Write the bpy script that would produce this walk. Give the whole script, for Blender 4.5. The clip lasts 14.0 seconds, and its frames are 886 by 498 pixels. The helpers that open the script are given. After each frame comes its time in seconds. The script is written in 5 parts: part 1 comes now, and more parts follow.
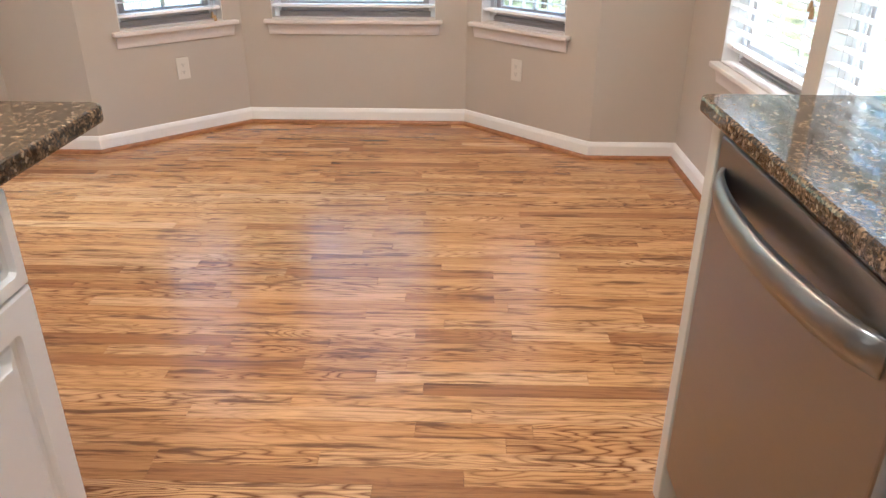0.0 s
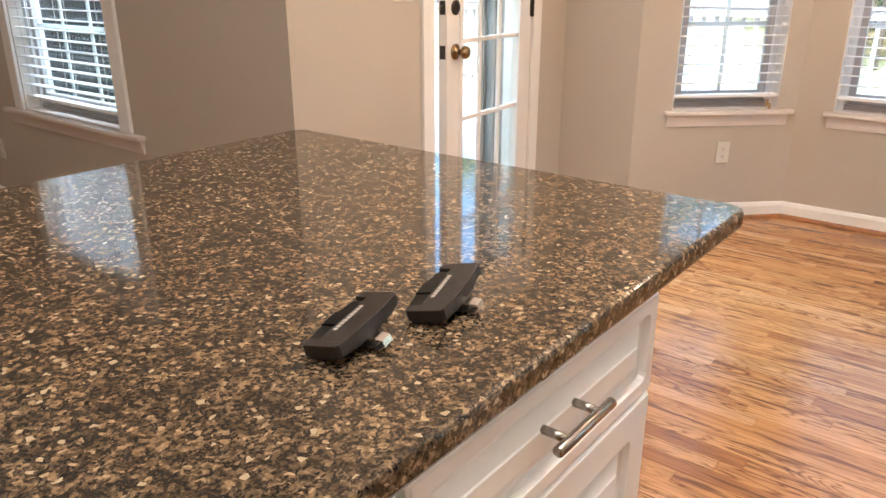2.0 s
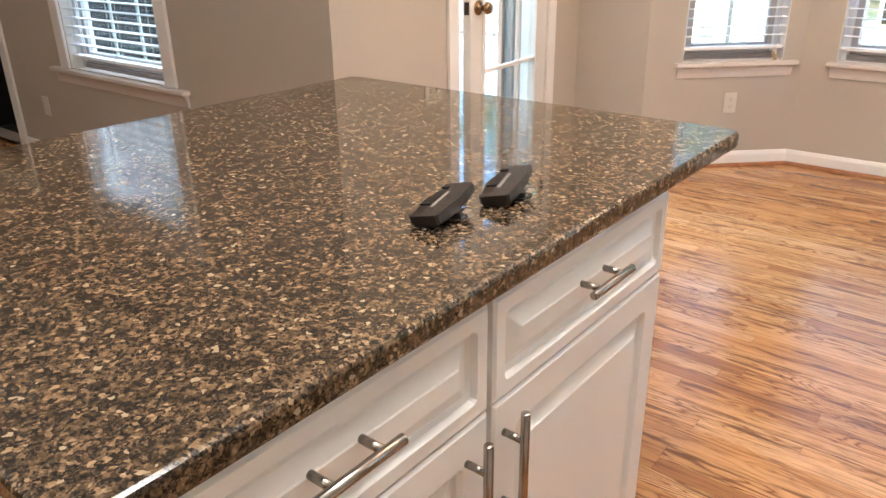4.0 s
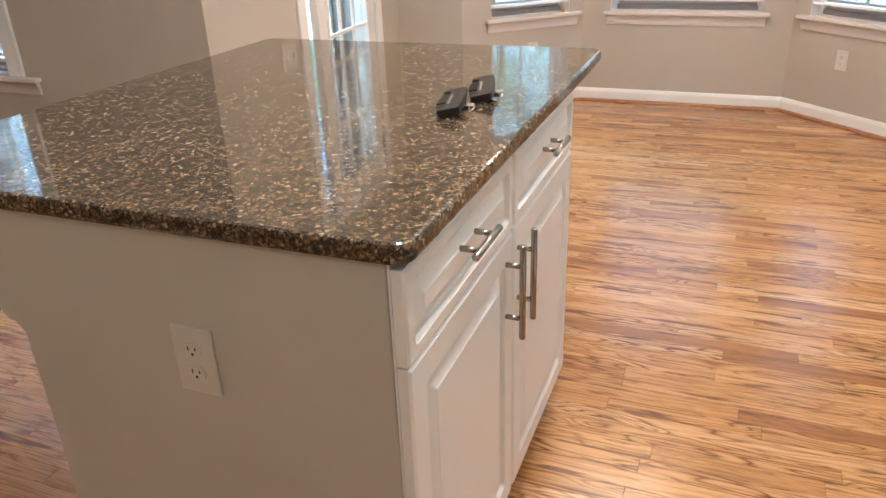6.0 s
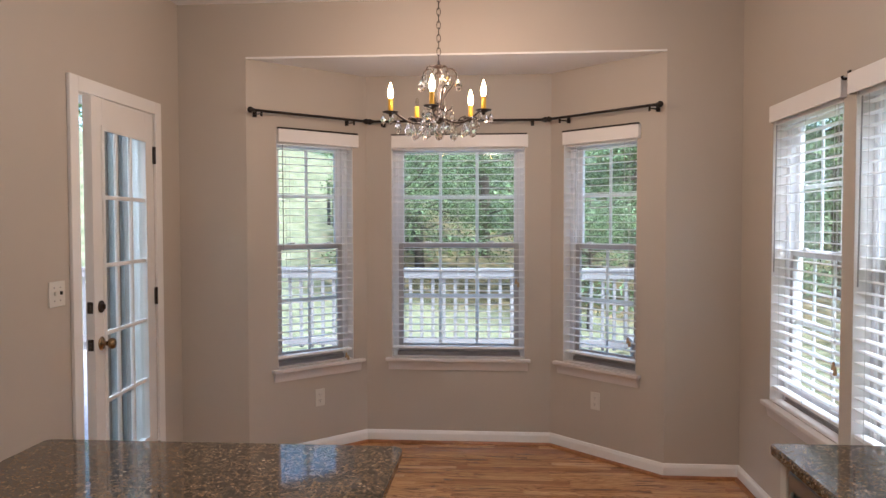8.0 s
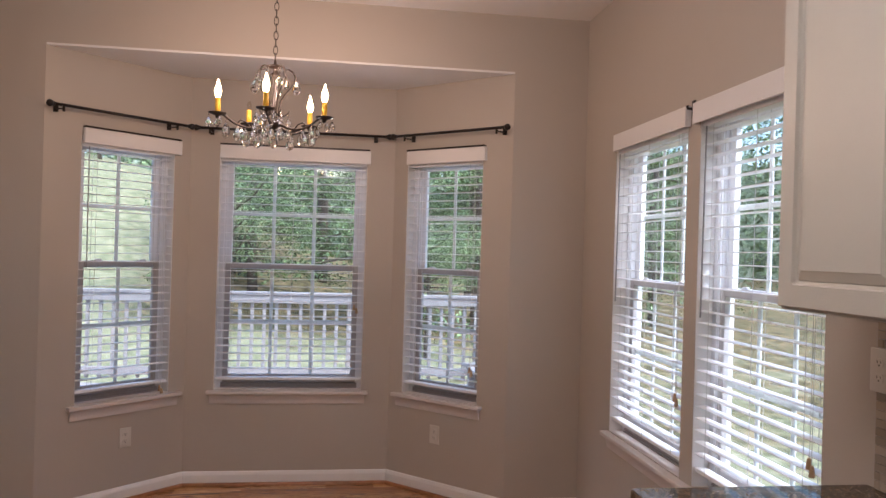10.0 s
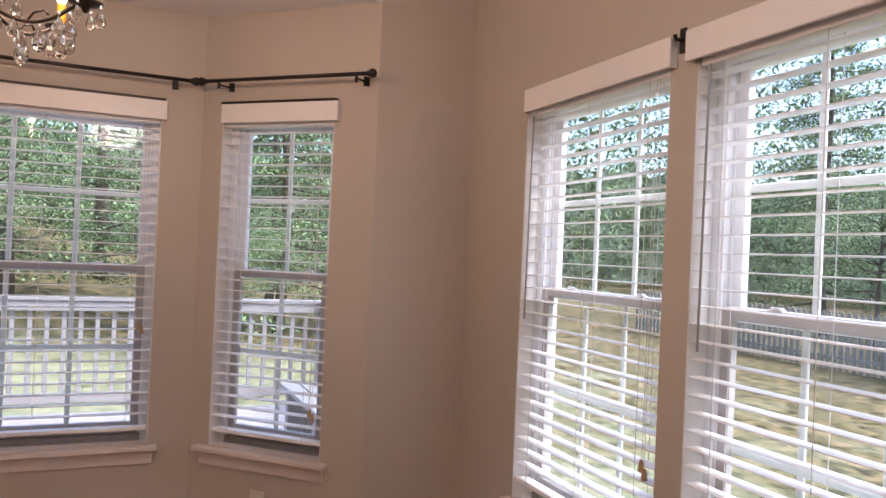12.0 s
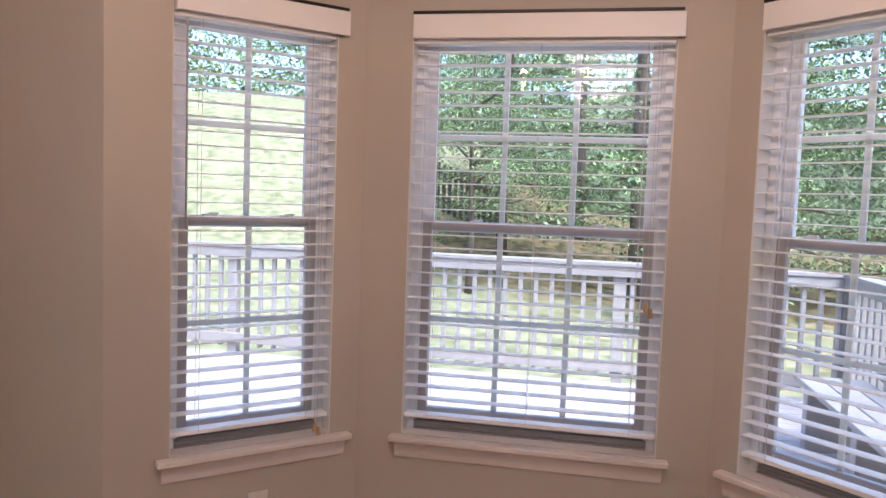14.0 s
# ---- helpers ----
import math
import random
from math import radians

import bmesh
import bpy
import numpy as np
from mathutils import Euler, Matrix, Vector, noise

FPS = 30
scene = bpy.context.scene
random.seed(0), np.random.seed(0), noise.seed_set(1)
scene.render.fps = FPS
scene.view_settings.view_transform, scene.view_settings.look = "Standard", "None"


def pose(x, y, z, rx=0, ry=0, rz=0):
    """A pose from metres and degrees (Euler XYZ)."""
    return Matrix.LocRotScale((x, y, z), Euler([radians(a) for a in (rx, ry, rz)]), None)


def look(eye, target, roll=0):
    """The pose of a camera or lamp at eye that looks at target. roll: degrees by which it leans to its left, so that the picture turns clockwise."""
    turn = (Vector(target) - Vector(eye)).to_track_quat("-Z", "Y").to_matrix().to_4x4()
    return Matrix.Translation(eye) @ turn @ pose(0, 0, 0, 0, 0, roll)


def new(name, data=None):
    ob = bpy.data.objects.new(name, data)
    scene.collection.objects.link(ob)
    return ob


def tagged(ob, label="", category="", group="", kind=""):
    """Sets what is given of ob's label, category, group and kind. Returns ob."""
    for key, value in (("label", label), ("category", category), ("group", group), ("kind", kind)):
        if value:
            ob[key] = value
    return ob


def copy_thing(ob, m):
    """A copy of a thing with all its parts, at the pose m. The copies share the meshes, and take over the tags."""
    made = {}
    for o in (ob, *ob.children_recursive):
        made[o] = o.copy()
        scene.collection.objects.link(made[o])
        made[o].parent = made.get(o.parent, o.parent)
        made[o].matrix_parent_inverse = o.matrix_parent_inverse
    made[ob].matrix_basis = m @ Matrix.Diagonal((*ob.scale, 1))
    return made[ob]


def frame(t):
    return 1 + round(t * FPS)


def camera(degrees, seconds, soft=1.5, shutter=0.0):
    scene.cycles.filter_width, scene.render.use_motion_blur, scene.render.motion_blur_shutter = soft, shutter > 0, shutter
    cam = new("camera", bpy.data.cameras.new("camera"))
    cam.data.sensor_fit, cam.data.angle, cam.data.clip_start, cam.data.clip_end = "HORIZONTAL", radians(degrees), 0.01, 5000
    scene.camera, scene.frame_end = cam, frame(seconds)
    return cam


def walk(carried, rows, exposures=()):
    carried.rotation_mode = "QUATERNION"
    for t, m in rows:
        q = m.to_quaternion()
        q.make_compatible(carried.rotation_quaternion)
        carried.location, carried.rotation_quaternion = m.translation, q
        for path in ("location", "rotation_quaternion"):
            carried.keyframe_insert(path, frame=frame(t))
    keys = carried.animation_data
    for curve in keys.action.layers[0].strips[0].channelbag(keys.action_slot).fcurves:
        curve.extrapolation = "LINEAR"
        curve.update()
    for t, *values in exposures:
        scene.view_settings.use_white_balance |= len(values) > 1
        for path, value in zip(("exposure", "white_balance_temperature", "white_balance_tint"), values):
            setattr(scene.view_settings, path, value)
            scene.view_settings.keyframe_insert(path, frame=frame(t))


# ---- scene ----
cam = camera(61.7, 14.0)
PATH = [
    (0, (0.11, 0.064, 1.238), (0.063, 1.867, 0.374), 0.2),
    (0.5, (0.055, 0.061, 1.252), (-0.459, 1.844, 0.506), -0.6),
    (1, (0.017, 0.036, 1.286), (-0.855, 1.706, 0.613), -0.7),
    (1.5, (-0.074, 0.06, 1.272), (-1.156, 1.608, 0.613), -0.4),
    (2, (-0.181, 0.126, 1.255), (-1.344, 1.6, 0.566), -0.1),
    (2.5, (-0.216, 0.147, 1.242), (-1.411, 1.578, 0.517), -0.1),
    (3, (-0.153, 0.086, 1.254), (-1.37, 1.479, 0.494), -0.3),
    (3.2, (-0.12, 0.056, 1.257), (-1.348, 1.433, 0.486), -0.4),
    (5.3, (-0.055, -0.529, 1.288), (-0.958, 1.056, 0.467), -2.3),
    (5.5, (-0.057, -0.577, 1.29), (-0.917, 1.028, 0.463), -2.5),
    (6, (-0.153, -0.728, 1.288), (-0.833, 0.95, 0.438), -2.2),
    (6.5, (-0.202, -0.819, 1.284), (-0.818, 0.858, 0.385), -1.3),
    (7, (-0.211, -0.815, 1.336), (-0.795, 0.976, 0.665), -1.4),
    (7.5, (-0.222, -0.786, 1.448), (-0.59, 1.159, 1.163), -1.2),
    (7.8, (-0.221, -0.745, 1.514), (-0.457, 1.235, 1.361), -0.9),
    (8, (-0.224, -0.742, 1.54), (-0.376, 1.251, 1.469), -0.1),
    (8.2, (-0.223, -0.737, 1.549), (-0.334, 1.26, 1.515), 0.4),
    (10.3, (-0.228, -0.257, 1.513), (0.174, 1.702, 1.52), 1.6),
    (10.5, (-0.236, -0.114, 1.529), (0.257, 1.825, 1.529), 1.6),
    (11, (-0.213, 0.197, 1.52), (0.46, 2.08, 1.518), 1.9),
    (11.5, (-0.159, 0.467, 1.515), (0.615, 2.311, 1.522), 2.2),
    (12, (-0.199, 0.812, 1.505), (0.599, 2.645, 1.521), 2.5),
    (12.5, (-0.16, 1.091, 1.507), (0.301, 3.037, 1.509), 2.2),
    (13, (-0.175, 1.307, 1.497), (-0.126, 3.306, 1.484), 2.0),
    (13.5, (-0.243, 1.515, 1.496), (-0.429, 3.506, 1.44), 1.5),
    (14, (-0.309, 1.728, 1.491), (-0.699, 3.685, 1.351), 2.0),
]
EXPOSURES = [(0, 3.0, 5050, 2), (0.5, 2.95, 5100, 2), (1.0, 2.9, 5250, 4), (1.5, 3.0, 5550, 4), (2.9, 3.25, 5500, 6), (5.3, 3.1, 5100, 0), (6.7, 3.25, 5050, 0), (7.5, 2.4, 5200, 2), (7.95, 1.95, 5200, 8), (10.3, 1.65, 5350, 16), (11.5, 1.72, 5550, 17), (12.5, 1.85, 5620, 20), (13.1, 1.98, 5620, 18), (13.5, 2.02, 5480, 18), (14, 1.98, 5400, 18)]
walk(cam, [(t, look(eye, target, roll)) for t, eye, target, roll in PATH], EXPOSURES)

# world and sun: a bright, softly overcast day
world = bpy.data.worlds.new("sky")
scene.world = world
world.use_nodes = True
wn = world.node_tree.nodes
sky = wn.new("ShaderNodeTexSky")
sky.sky_type, sky.sun_disc = "NISHITA", False
sky.sun_elevation, sky.sun_rotation = radians(54), radians(136)
sky.air_density, sky.dust_density, sky.ozone_density = 1.2, 3.0, 1.0
wn["Background"].inputs["Strength"].default_value = 0.15
world.node_tree.links.new(sky.outputs[0], wn["Background"].inputs[0])
SUN_FROM = Vector((0.40, -0.42, 0.81))
sun = new("sun", bpy.data.lights.new("sun", "SUN"))
sun.data.energy, sun.data.angle, sun.data.color = 1.5, radians(18), (1.0, 0.98, 0.95)
sun.matrix_world = Matrix.Translation((0, 0, 12)) @ SUN_FROM.to_track_quat("Z", "Y").to_matrix().to_4x4()


def area_light(name, at, target, w, h, watts, colour):
    """An added lamp outside a window that stands in for sky light."""
    lamp = new(name, bpy.data.lights.new(name, "AREA"))
    lamp.data.shape, lamp.data.size, lamp.data.size_y, lamp.data.energy, lamp.data.color = "RECTANGLE", w, h, watts, colour
    lamp.matrix_world = look(at, target)
    return lamp


# extra lamp hung above the family room window, out of view, to brighten it
area_light("window_fill", (-3.9, 2.75, 3.0), (-3.88, 1.9, 1.2), 1.6, 0.9, 130, (0.82, 0.92, 1.0))


# ---------------- materials ----------------
def mat(name, colour=(0.8, 0.8, 0.8), rough=0.5, metal=0.0, bump=0.0, bump_scale=60.0, vary=0.0, vary_scale=3.0, spec=0.5, coat=0.0, each=0.0, rough_vary=0.0):
    m = bpy.data.materials.new(name)
    m.use_nodes = True
    nt = m.node_tree
    b = nt.nodes["Principled BSDF"]
    b.inputs["Base Color"].default_value = (*colour, 1)
    b.inputs["Roughness"].default_value = rough
    b.inputs["Metallic"].default_value = metal
    b.inputs["Specular IOR Level"].default_value = spec
    b.inputs["Coat Weight"].default_value = coat
    b.inputs["Coat Roughness"].default_value = 0.12
    geo = nt.nodes.new("ShaderNodeNewGeometry")
    if vary or each:
        n = nt.nodes.new("ShaderNodeTexNoise")
        n.inputs["Scale"].default_value, n.inputs["Detail"].default_value = vary_scale, 6
        nt.links.new(geo.outputs["Position"], n.inputs["Vector"])
        hsv = nt.nodes.new("ShaderNodeHueSaturation")
        hsv.inputs["Color"].default_value = (*colour, 1)
        mr = nt.nodes.new("ShaderNodeMapRange")
        mr.inputs["From Min"].default_value, mr.inputs["From Max"].default_value = 0.3, 0.7
        mr.inputs["To Min"].default_value, mr.inputs["To Max"].default_value = 1 - vary, 1 + vary
        nt.links.new(n.outputs["Fac"], mr.inputs["Value"])
        src = mr.outputs["Result"]
        if each:
            oi = nt.nodes.new("ShaderNodeObjectInfo")
            ad = nt.nodes.new("ShaderNodeMath"); ad.operation = "ADD"
            nt.links.new(oi.outputs["Random"], ad.inputs[0]); nt.links.new(geo.outputs["Random Per Island"], ad.inputs[1])
            m2 = nt.nodes.new("ShaderNodeMapRange")
            m2.inputs["From Max"].default_value = 2
            m2.inputs["To Min"].default_value, m2.inputs["To Max"].default_value = 1 - each, 1 + each
            nt.links.new(ad.outputs[0], m2.inputs["Value"])
            mu = nt.nodes.new("ShaderNodeMath"); mu.operation = "MULTIPLY"
            nt.links.new(src, mu.inputs[0]); nt.links.new(m2.outputs["Result"], mu.inputs[1])
            src = mu.outputs[0]
        nt.links.new(src, hsv.inputs["Value"])
        nt.links.new(hsv.outputs["Color"], b.inputs["Base Color"])
        if rough_vary:
            mr3 = nt.nodes.new("ShaderNodeMapRange")
            mr3.inputs["To Min"].default_value, mr3.inputs["To Max"].default_value = rough - rough_vary, rough + rough_vary
            nt.links.new(n.outputs["Fac"], mr3.inputs["Value"])
            nt.links.new(mr3.outputs["Result"], b.inputs["Roughness"])
    if bump:
        n2 = nt.nodes.new("ShaderNodeTexNoise")
        n2.inputs["Scale"].default_value, n2.inputs["Detail"].default_value = bump_scale, 4
        nt.links.new(geo.outputs["Position"], n2.inputs["Vector"])
        bp = nt.nodes.new("ShaderNodeBump")
        bp.inputs["Strength"].default_value, bp.inputs["Distance"].default_value = bump, 0.002
        nt.links.new(n2.outputs["Fac"], bp.inputs["Height"])
        nt.links.new(bp.outputs["Normal"], b.inputs["Normal"])
    return m


def math_node(nt, op, a, b=None):
    n = nt.nodes.new("ShaderNodeMath")
    n.operation = op
    for i, v in enumerate((a, b)):
        if v is None:
            continue
        if isinstance(v, (int, float)):
            n.inputs[i].default_value = v
        else:
            nt.links.new(v, n.inputs[i])
    return n.outputs[0]


def ramp(nt, src, stops):
    r = nt.nodes.new("ShaderNodeValToRGB")
    el = r.color_ramp.elements
    while len(el) < len(stops):
        el.new(0.5)
    for e, (p, c) in zip(el, stops):
        e.position, e.color = p, (*c, 1)
    nt.links.new(src, r.inputs["Fac"])
    return r.outputs["Color"]


def oak_floor():
    m = bpy.data.materials.new("oak_strip_floor")
    m.use_nodes = True
    nt = m.node_tree
    b = nt.nodes["Principled BSDF"]
    geo, oi = nt.nodes.new("ShaderNodeNewGeometry"), nt.nodes.new("ShaderNodeObjectInfo")
    rnd = math_node(nt, "FRACT", math_node(nt, "ADD", oi.outputs["Random"], geo.outputs["Random Per Island"]))
    off = nt.nodes.new("ShaderNodeCombineXYZ")
    nt.links.new(math_node(nt, "MULTIPLY", rnd, 91.0), off.inputs["X"])
    nt.links.new(math_node(nt, "MULTIPLY", rnd, 37.0), off.inputs["Y"])
    nt.links.new(math_node(nt, "MULTIPLY", rnd, 53.0), off.inputs["Z"])
    add = nt.nodes.new("ShaderNodeVectorMath")
    nt.links.new(geo.outputs["Position"], add.inputs[0]); nt.links.new(off.outputs[0], add.inputs[1])

    def scaled(v):
        mp = nt.nodes.new("ShaderNodeMapping")
        mp.inputs["Scale"].default_value = v
        nt.links.new(add.outputs[0], mp.inputs["Vector"])
        return mp.outputs[0]

    def noise_tex(v, scale, detail, rough=0.55, distort=0.0):
        n = nt.nodes.new("ShaderNodeTexNoise")
        n.inputs["Scale"].default_value, n.inputs["Detail"].default_value = scale, detail
        n.inputs["Roughness"].default_value, n.inputs["Distortion"].default_value = rough, distort
        nt.links.new(v, n.inputs["Vector"])
        return n.outputs["Fac"]
    fine = noise_tex(scaled((3.5, 105, 1)), 1.0, 6, 0.7)
    # cathedral grain: contour lines of a long soft noise
    field = noise_tex(scaled((2.2, 17, 1)), 1.0, 2, 0.4, 0.3)
    rings = math_node(nt, "FRACT", math_node(nt, "MULTIPLY", field, 15.0))
    ringc = math_node(nt, "POWER", math_node(nt, "ABSOLUTE", math_node(nt, "SUBTRACT", math_node(nt, "MULTIPLY", rings, 2.0), 1.0)), 3.0)
    knots = noise_tex(scaled((3.2, 34, 1)), 1.0, 3, 0.62)
    knot = nt.nodes.new("ShaderNodeMapRange")
    knot.inputs["From Min"].default_value, knot.inputs["From Max"].default_value = 0.56, 0.65
    nt.links.new(knots, knot.inputs["Value"])
    base = ramp(nt, rnd, [(0.0, (0.32, 0.145, 0.050)), (0.15, (0.50, 0.252, 0.090)), (0.55, (0.66, 0.365, 0.145)), (0.82, (0.52, 0.258, 0.090)), (1.0, (0.74, 0.45, 0.21))])
    cloud = noise_tex(geo.outputs["Position"], 1.3, 3)

    def mixc(fac, a, bcol, mode="MIX"):
        mx = nt.nodes.new("ShaderNodeMix")
        mx.data_type, mx.blend_type = "RGBA", mode
        for s, v in ((0, fac), (6, a), (7, bcol)):
            if isinstance(v, (int, float)):
                mx.inputs[s].default_value = v
            elif isinstance(v, tuple):
                mx.inputs[s].default_value = (*v, 1)
            else:
                nt.links.new(v, mx.inputs[s])
        return mx.outputs[2]
    ring_mask = noise_tex(scaled((0.9, 6, 1)), 1.0, 1)
    strong = math_node(nt, "MULTIPLY", math_node(nt, "ADD", math_node(nt, "MULTIPLY", math_node(nt, "FRACT", math_node(nt, "MULTIPLY", rnd, 7.3)), 0.85), 0.13), math_node(nt, "MULTIPLY", ring_mask, 2.4))
    c = mixc(math_node(nt, "MULTIPLY", ringc, strong), base, (0.13, 0.042, 0.012))
    c = mixc(math_node(nt, "MULTIPLY", math_node(nt, "SUBTRACT", fine, 0.47), 3.9), c, (0.13, 0.043, 0.013))
    c = mixc(math_node(nt, "MULTIPLY", knot.outputs[0], 0.85), c, (0.085, 0.032, 0.013))
    c = mixc(math_node(nt, "MULTIPLY", cloud, 0.22), c, (0.36, 0.17, 0.07))
    nt.links.new(c, b.inputs["Base Color"])
    r = nt.nodes.new("ShaderNodeMapRange")
    r.inputs["To Min"].default_value, r.inputs["To Max"].default_value = 0.17, 0.29
    nt.links.new(noise_tex(geo.outputs["Position"], 7, 4), r.inputs["Value"])
    nt.links.new(r.outputs[0], b.inputs["Roughness"])
    bp = nt.nodes.new("ShaderNodeBump")
    bp.inputs["Strength"].default_value, bp.inputs["Distance"].default_value = 0.18, 0.001
    nt.links.new(math_node(nt, "ADD", fine, noise_tex(geo.outputs["Position"], 11, 2)), bp.inputs["Height"])
    nt.links.new(bp.outputs[0], b.inputs["Normal"])
    b.inputs["Specular IOR Level"].default_value = 0.5
    b.inputs["Coat Weight"].default_value, b.inputs["Coat Roughness"].default_value = 0.12, 0.14
    return m


def granite(name, gain=1.0):
    m = bpy.data.materials.new(name)
    m.use_nodes = True
    nt = m.node_tree
    b = nt.nodes["Principled BSDF"]
    geo = nt.nodes.new("ShaderNodeNewGeometry")
    warp = nt.nodes.new("ShaderNodeTexNoise")
    warp.inputs["Scale"].default_value, warp.inputs["Detail"].default_value = 90, 3
    nt.links.new(geo.outputs["Position"], warp.inputs["Vector"])
    sub = nt.nodes.new("ShaderNodeVectorMath"); sub.operation = "SUBTRACT"; sub.inputs[1].default_value = (0.5, 0.5, 0.5)
    nt.links.new(warp.outputs["Color"], sub.inputs[0])
    sc = nt.nodes.new("ShaderNodeVectorMath"); sc.operation = "SCALE"; sc.inputs["Scale"].default_value = 0.007
    nt.links.new(sub.outputs[0], sc.inputs[0])
    ad = nt.nodes.new("ShaderNodeVectorMath")
    nt.links.new(geo.outputs["Position"], ad.inputs[0]); nt.links.new(sc.outputs[0], ad.inputs[1])

    def cells(scale, vec):
        v = nt.nodes.new("ShaderNodeTexVoronoi")
        v.inputs["Scale"].default_value = scale
        nt.links.new(vec, v.inputs["Vector"])
        s = nt.nodes.new("ShaderNodeSeparateColor")
        nt.links.new(v.outputs["Color"], s.inputs[0])
        return s.outputs

    k = gain
    big = cells(225, ad.outputs[0])
    c1 = ramp(nt, big[0], [(0.0, (0.008, 0.007, 0.006)), (0.30, (0.014, 0.011, 0.009)), (0.44, (0.042, 0.030, 0.019)), (0.60, (0.105, 0.070, 0.038)), (0.80, (0.195, 0.128, 0.067)), (0.94, (0.34, 0.225, 0.122)), (1.0, (0.50, 0.35, 0.20))])
    small = cells(560, ad.outputs[0])
    c2 = ramp(nt, small[1], [(0.0, (0.010, 0.009, 0.008)), (0.35, (0.04, 0.028, 0.020)), (0.7, (0.13, 0.088, 0.055)), (1.0, (0.27, 0.19, 0.12))])
    mx = nt.nodes.new("ShaderNodeMix"); mx.data_type = "RGBA"
    mx.inputs[0].default_value = 0.45
    nt.links.new(c1, mx.inputs[6]); nt.links.new(c2, mx.inputs[7])
    # dark mineral clouds
    dn = nt.nodes.new("ShaderNodeTexNoise"); dn.inputs["Scale"].default_value, dn.inputs["Detail"].default_value = 55, 4
    nt.links.new(geo.outputs["Position"], dn.inputs["Vector"])
    mr = nt.nodes.new("ShaderNodeMapRange"); mr.inputs["From Min"].default_value, mr.inputs["From Max"].default_value = 0.48, 0.60
    mr.inputs["To Max"].default_value = 0.6
    nt.links.new(dn.outputs["Fac"], mr.inputs["Value"])
    mx2 = nt.nodes.new("ShaderNodeMix"); mx2.data_type = "RGBA"
    nt.links.new(mr.outputs[0], mx2.inputs[0]); nt.links.new(mx.outputs[2], mx2.inputs[6])
    mx2.inputs[7].default_value = (0.010, 0.009, 0.008, 1)
    # pale quartz chips
    chip = cells(190, ad.outputs[0])
    gt = math_node(nt, "GREATER_THAN", chip[2], 0.983)
    mx3 = nt.nodes.new("ShaderNodeMix"); mx3.data_type = "RGBA"
    nt.links.new(gt, mx3.inputs[0]); nt.links.new(mx2.outputs[2], mx3.inputs[6])
    mx3.inputs[7].default_value = (0.33, 0.26, 0.17, 1)
    nt.links.new(mx3.outputs[2], b.inputs["Base Color"])
    b.inputs["Roughness"].default_value = 0.06
    b.inputs["Specular IOR Level"].default_value = 0.42
    return m


def brushed_steel(name, colour=(0.55, 0.53, 0.50), rough=0.28, stretch=(3, 3, 260)):
    m = mat(name, colour, rough, 1.0)
    nt = m.node_tree
    tc, mp, n = nt.nodes.new("ShaderNodeTexCoord"), nt.nodes.new("ShaderNodeMapping"), nt.nodes.new("ShaderNodeTexNoise")
    mp.inputs["Scale"].default_value = stretch
    n.inputs["Scale"].default_value, n.inputs["Detail"].default_value = 1.5, 4
    nt.links.new(tc.outputs["Object"], mp.inputs[0]); nt.links.new(mp.outputs[0], n.inputs["Vector"])
    mr = nt.nodes.new("ShaderNodeMapRange")
    mr.inputs["To Min"].default_value, mr.inputs["To Max"].default_value = rough - 0.04, rough + 0.05
    nt.links.new(n.outputs["Fac"], mr.inputs["Value"]); nt.links.new(mr.outputs[0], nt.nodes["Principled BSDF"].inputs["Roughness"])
    return m


def clear_glass(name, tint=(0.97, 0.99, 0.98)):
    m = bpy.data.materials.new(name)
    m.use_nodes = True
    nt = m.node_tree
    out = nt.nodes["Material Output"]
    nt.nodes.remove(nt.nodes["Principled BSDF"])
    tr, gl, fr, mx = (nt.nodes.new(k) for k in ("ShaderNodeBsdfTransparent", "ShaderNodeBsdfGlossy", "ShaderNodeLayerWeight", "ShaderNodeMixShader"))
    tr.inputs[0].default_value = (*tint, 1)
    gl.inputs["Roughness"].default_value = 0.0
    fr.inputs["Blend"].default_value = 0.5
    gloss = math_node(nt, "ADD", math_node(nt, "MULTIPLY", math_node(nt, "POWER", fr.outputs["Facing"], 5.0), 0.7), 0.035)
    nt.links.new(gloss, mx.inputs[0]); nt.links.new(tr.outputs[0], mx.inputs[1]); nt.links.new(gl.outputs[0], mx.inputs[2])
    nt.links.new(mx.outputs[0], out.inputs[0])
    return m


def crystal_glass():
    m = mat("cut_crystal", (1, 0.97, 0.93), 0.02)
    b = m.node_tree.nodes["Principled BSDF"]
    b.inputs["Transmission Weight"].default_value, b.inputs["IOR"].default_value = 1.0, 1.52
    return m


def glow(name, colour, strength):
    m = mat(name, colour, 0.3)
    b = m.node_tree.nodes["Principled BSDF"]
    b.inputs["Emission Color"].default_value = (*colour, 1)
    b.inputs["Emission Strength"].default_value = strength
    return m


def leaf_mat(name, a, b_):
    m = mat(name, a, 0.6)
    nt = m.node_tree
    geo = nt.nodes.new("ShaderNodeNewGeometry")
    c = ramp(nt, geo.outputs["Random Per Island"], [(0.0, a), (0.6, b_), (1.0, tuple(min(1, v * 1.7) for v in b_))])
    nt.links.new(c, nt.nodes["Principled BSDF"].inputs["Base Color"])
    nt.nodes["Principled BSDF"].inputs["Subsurface Weight"].default_value = 0.0
    return m


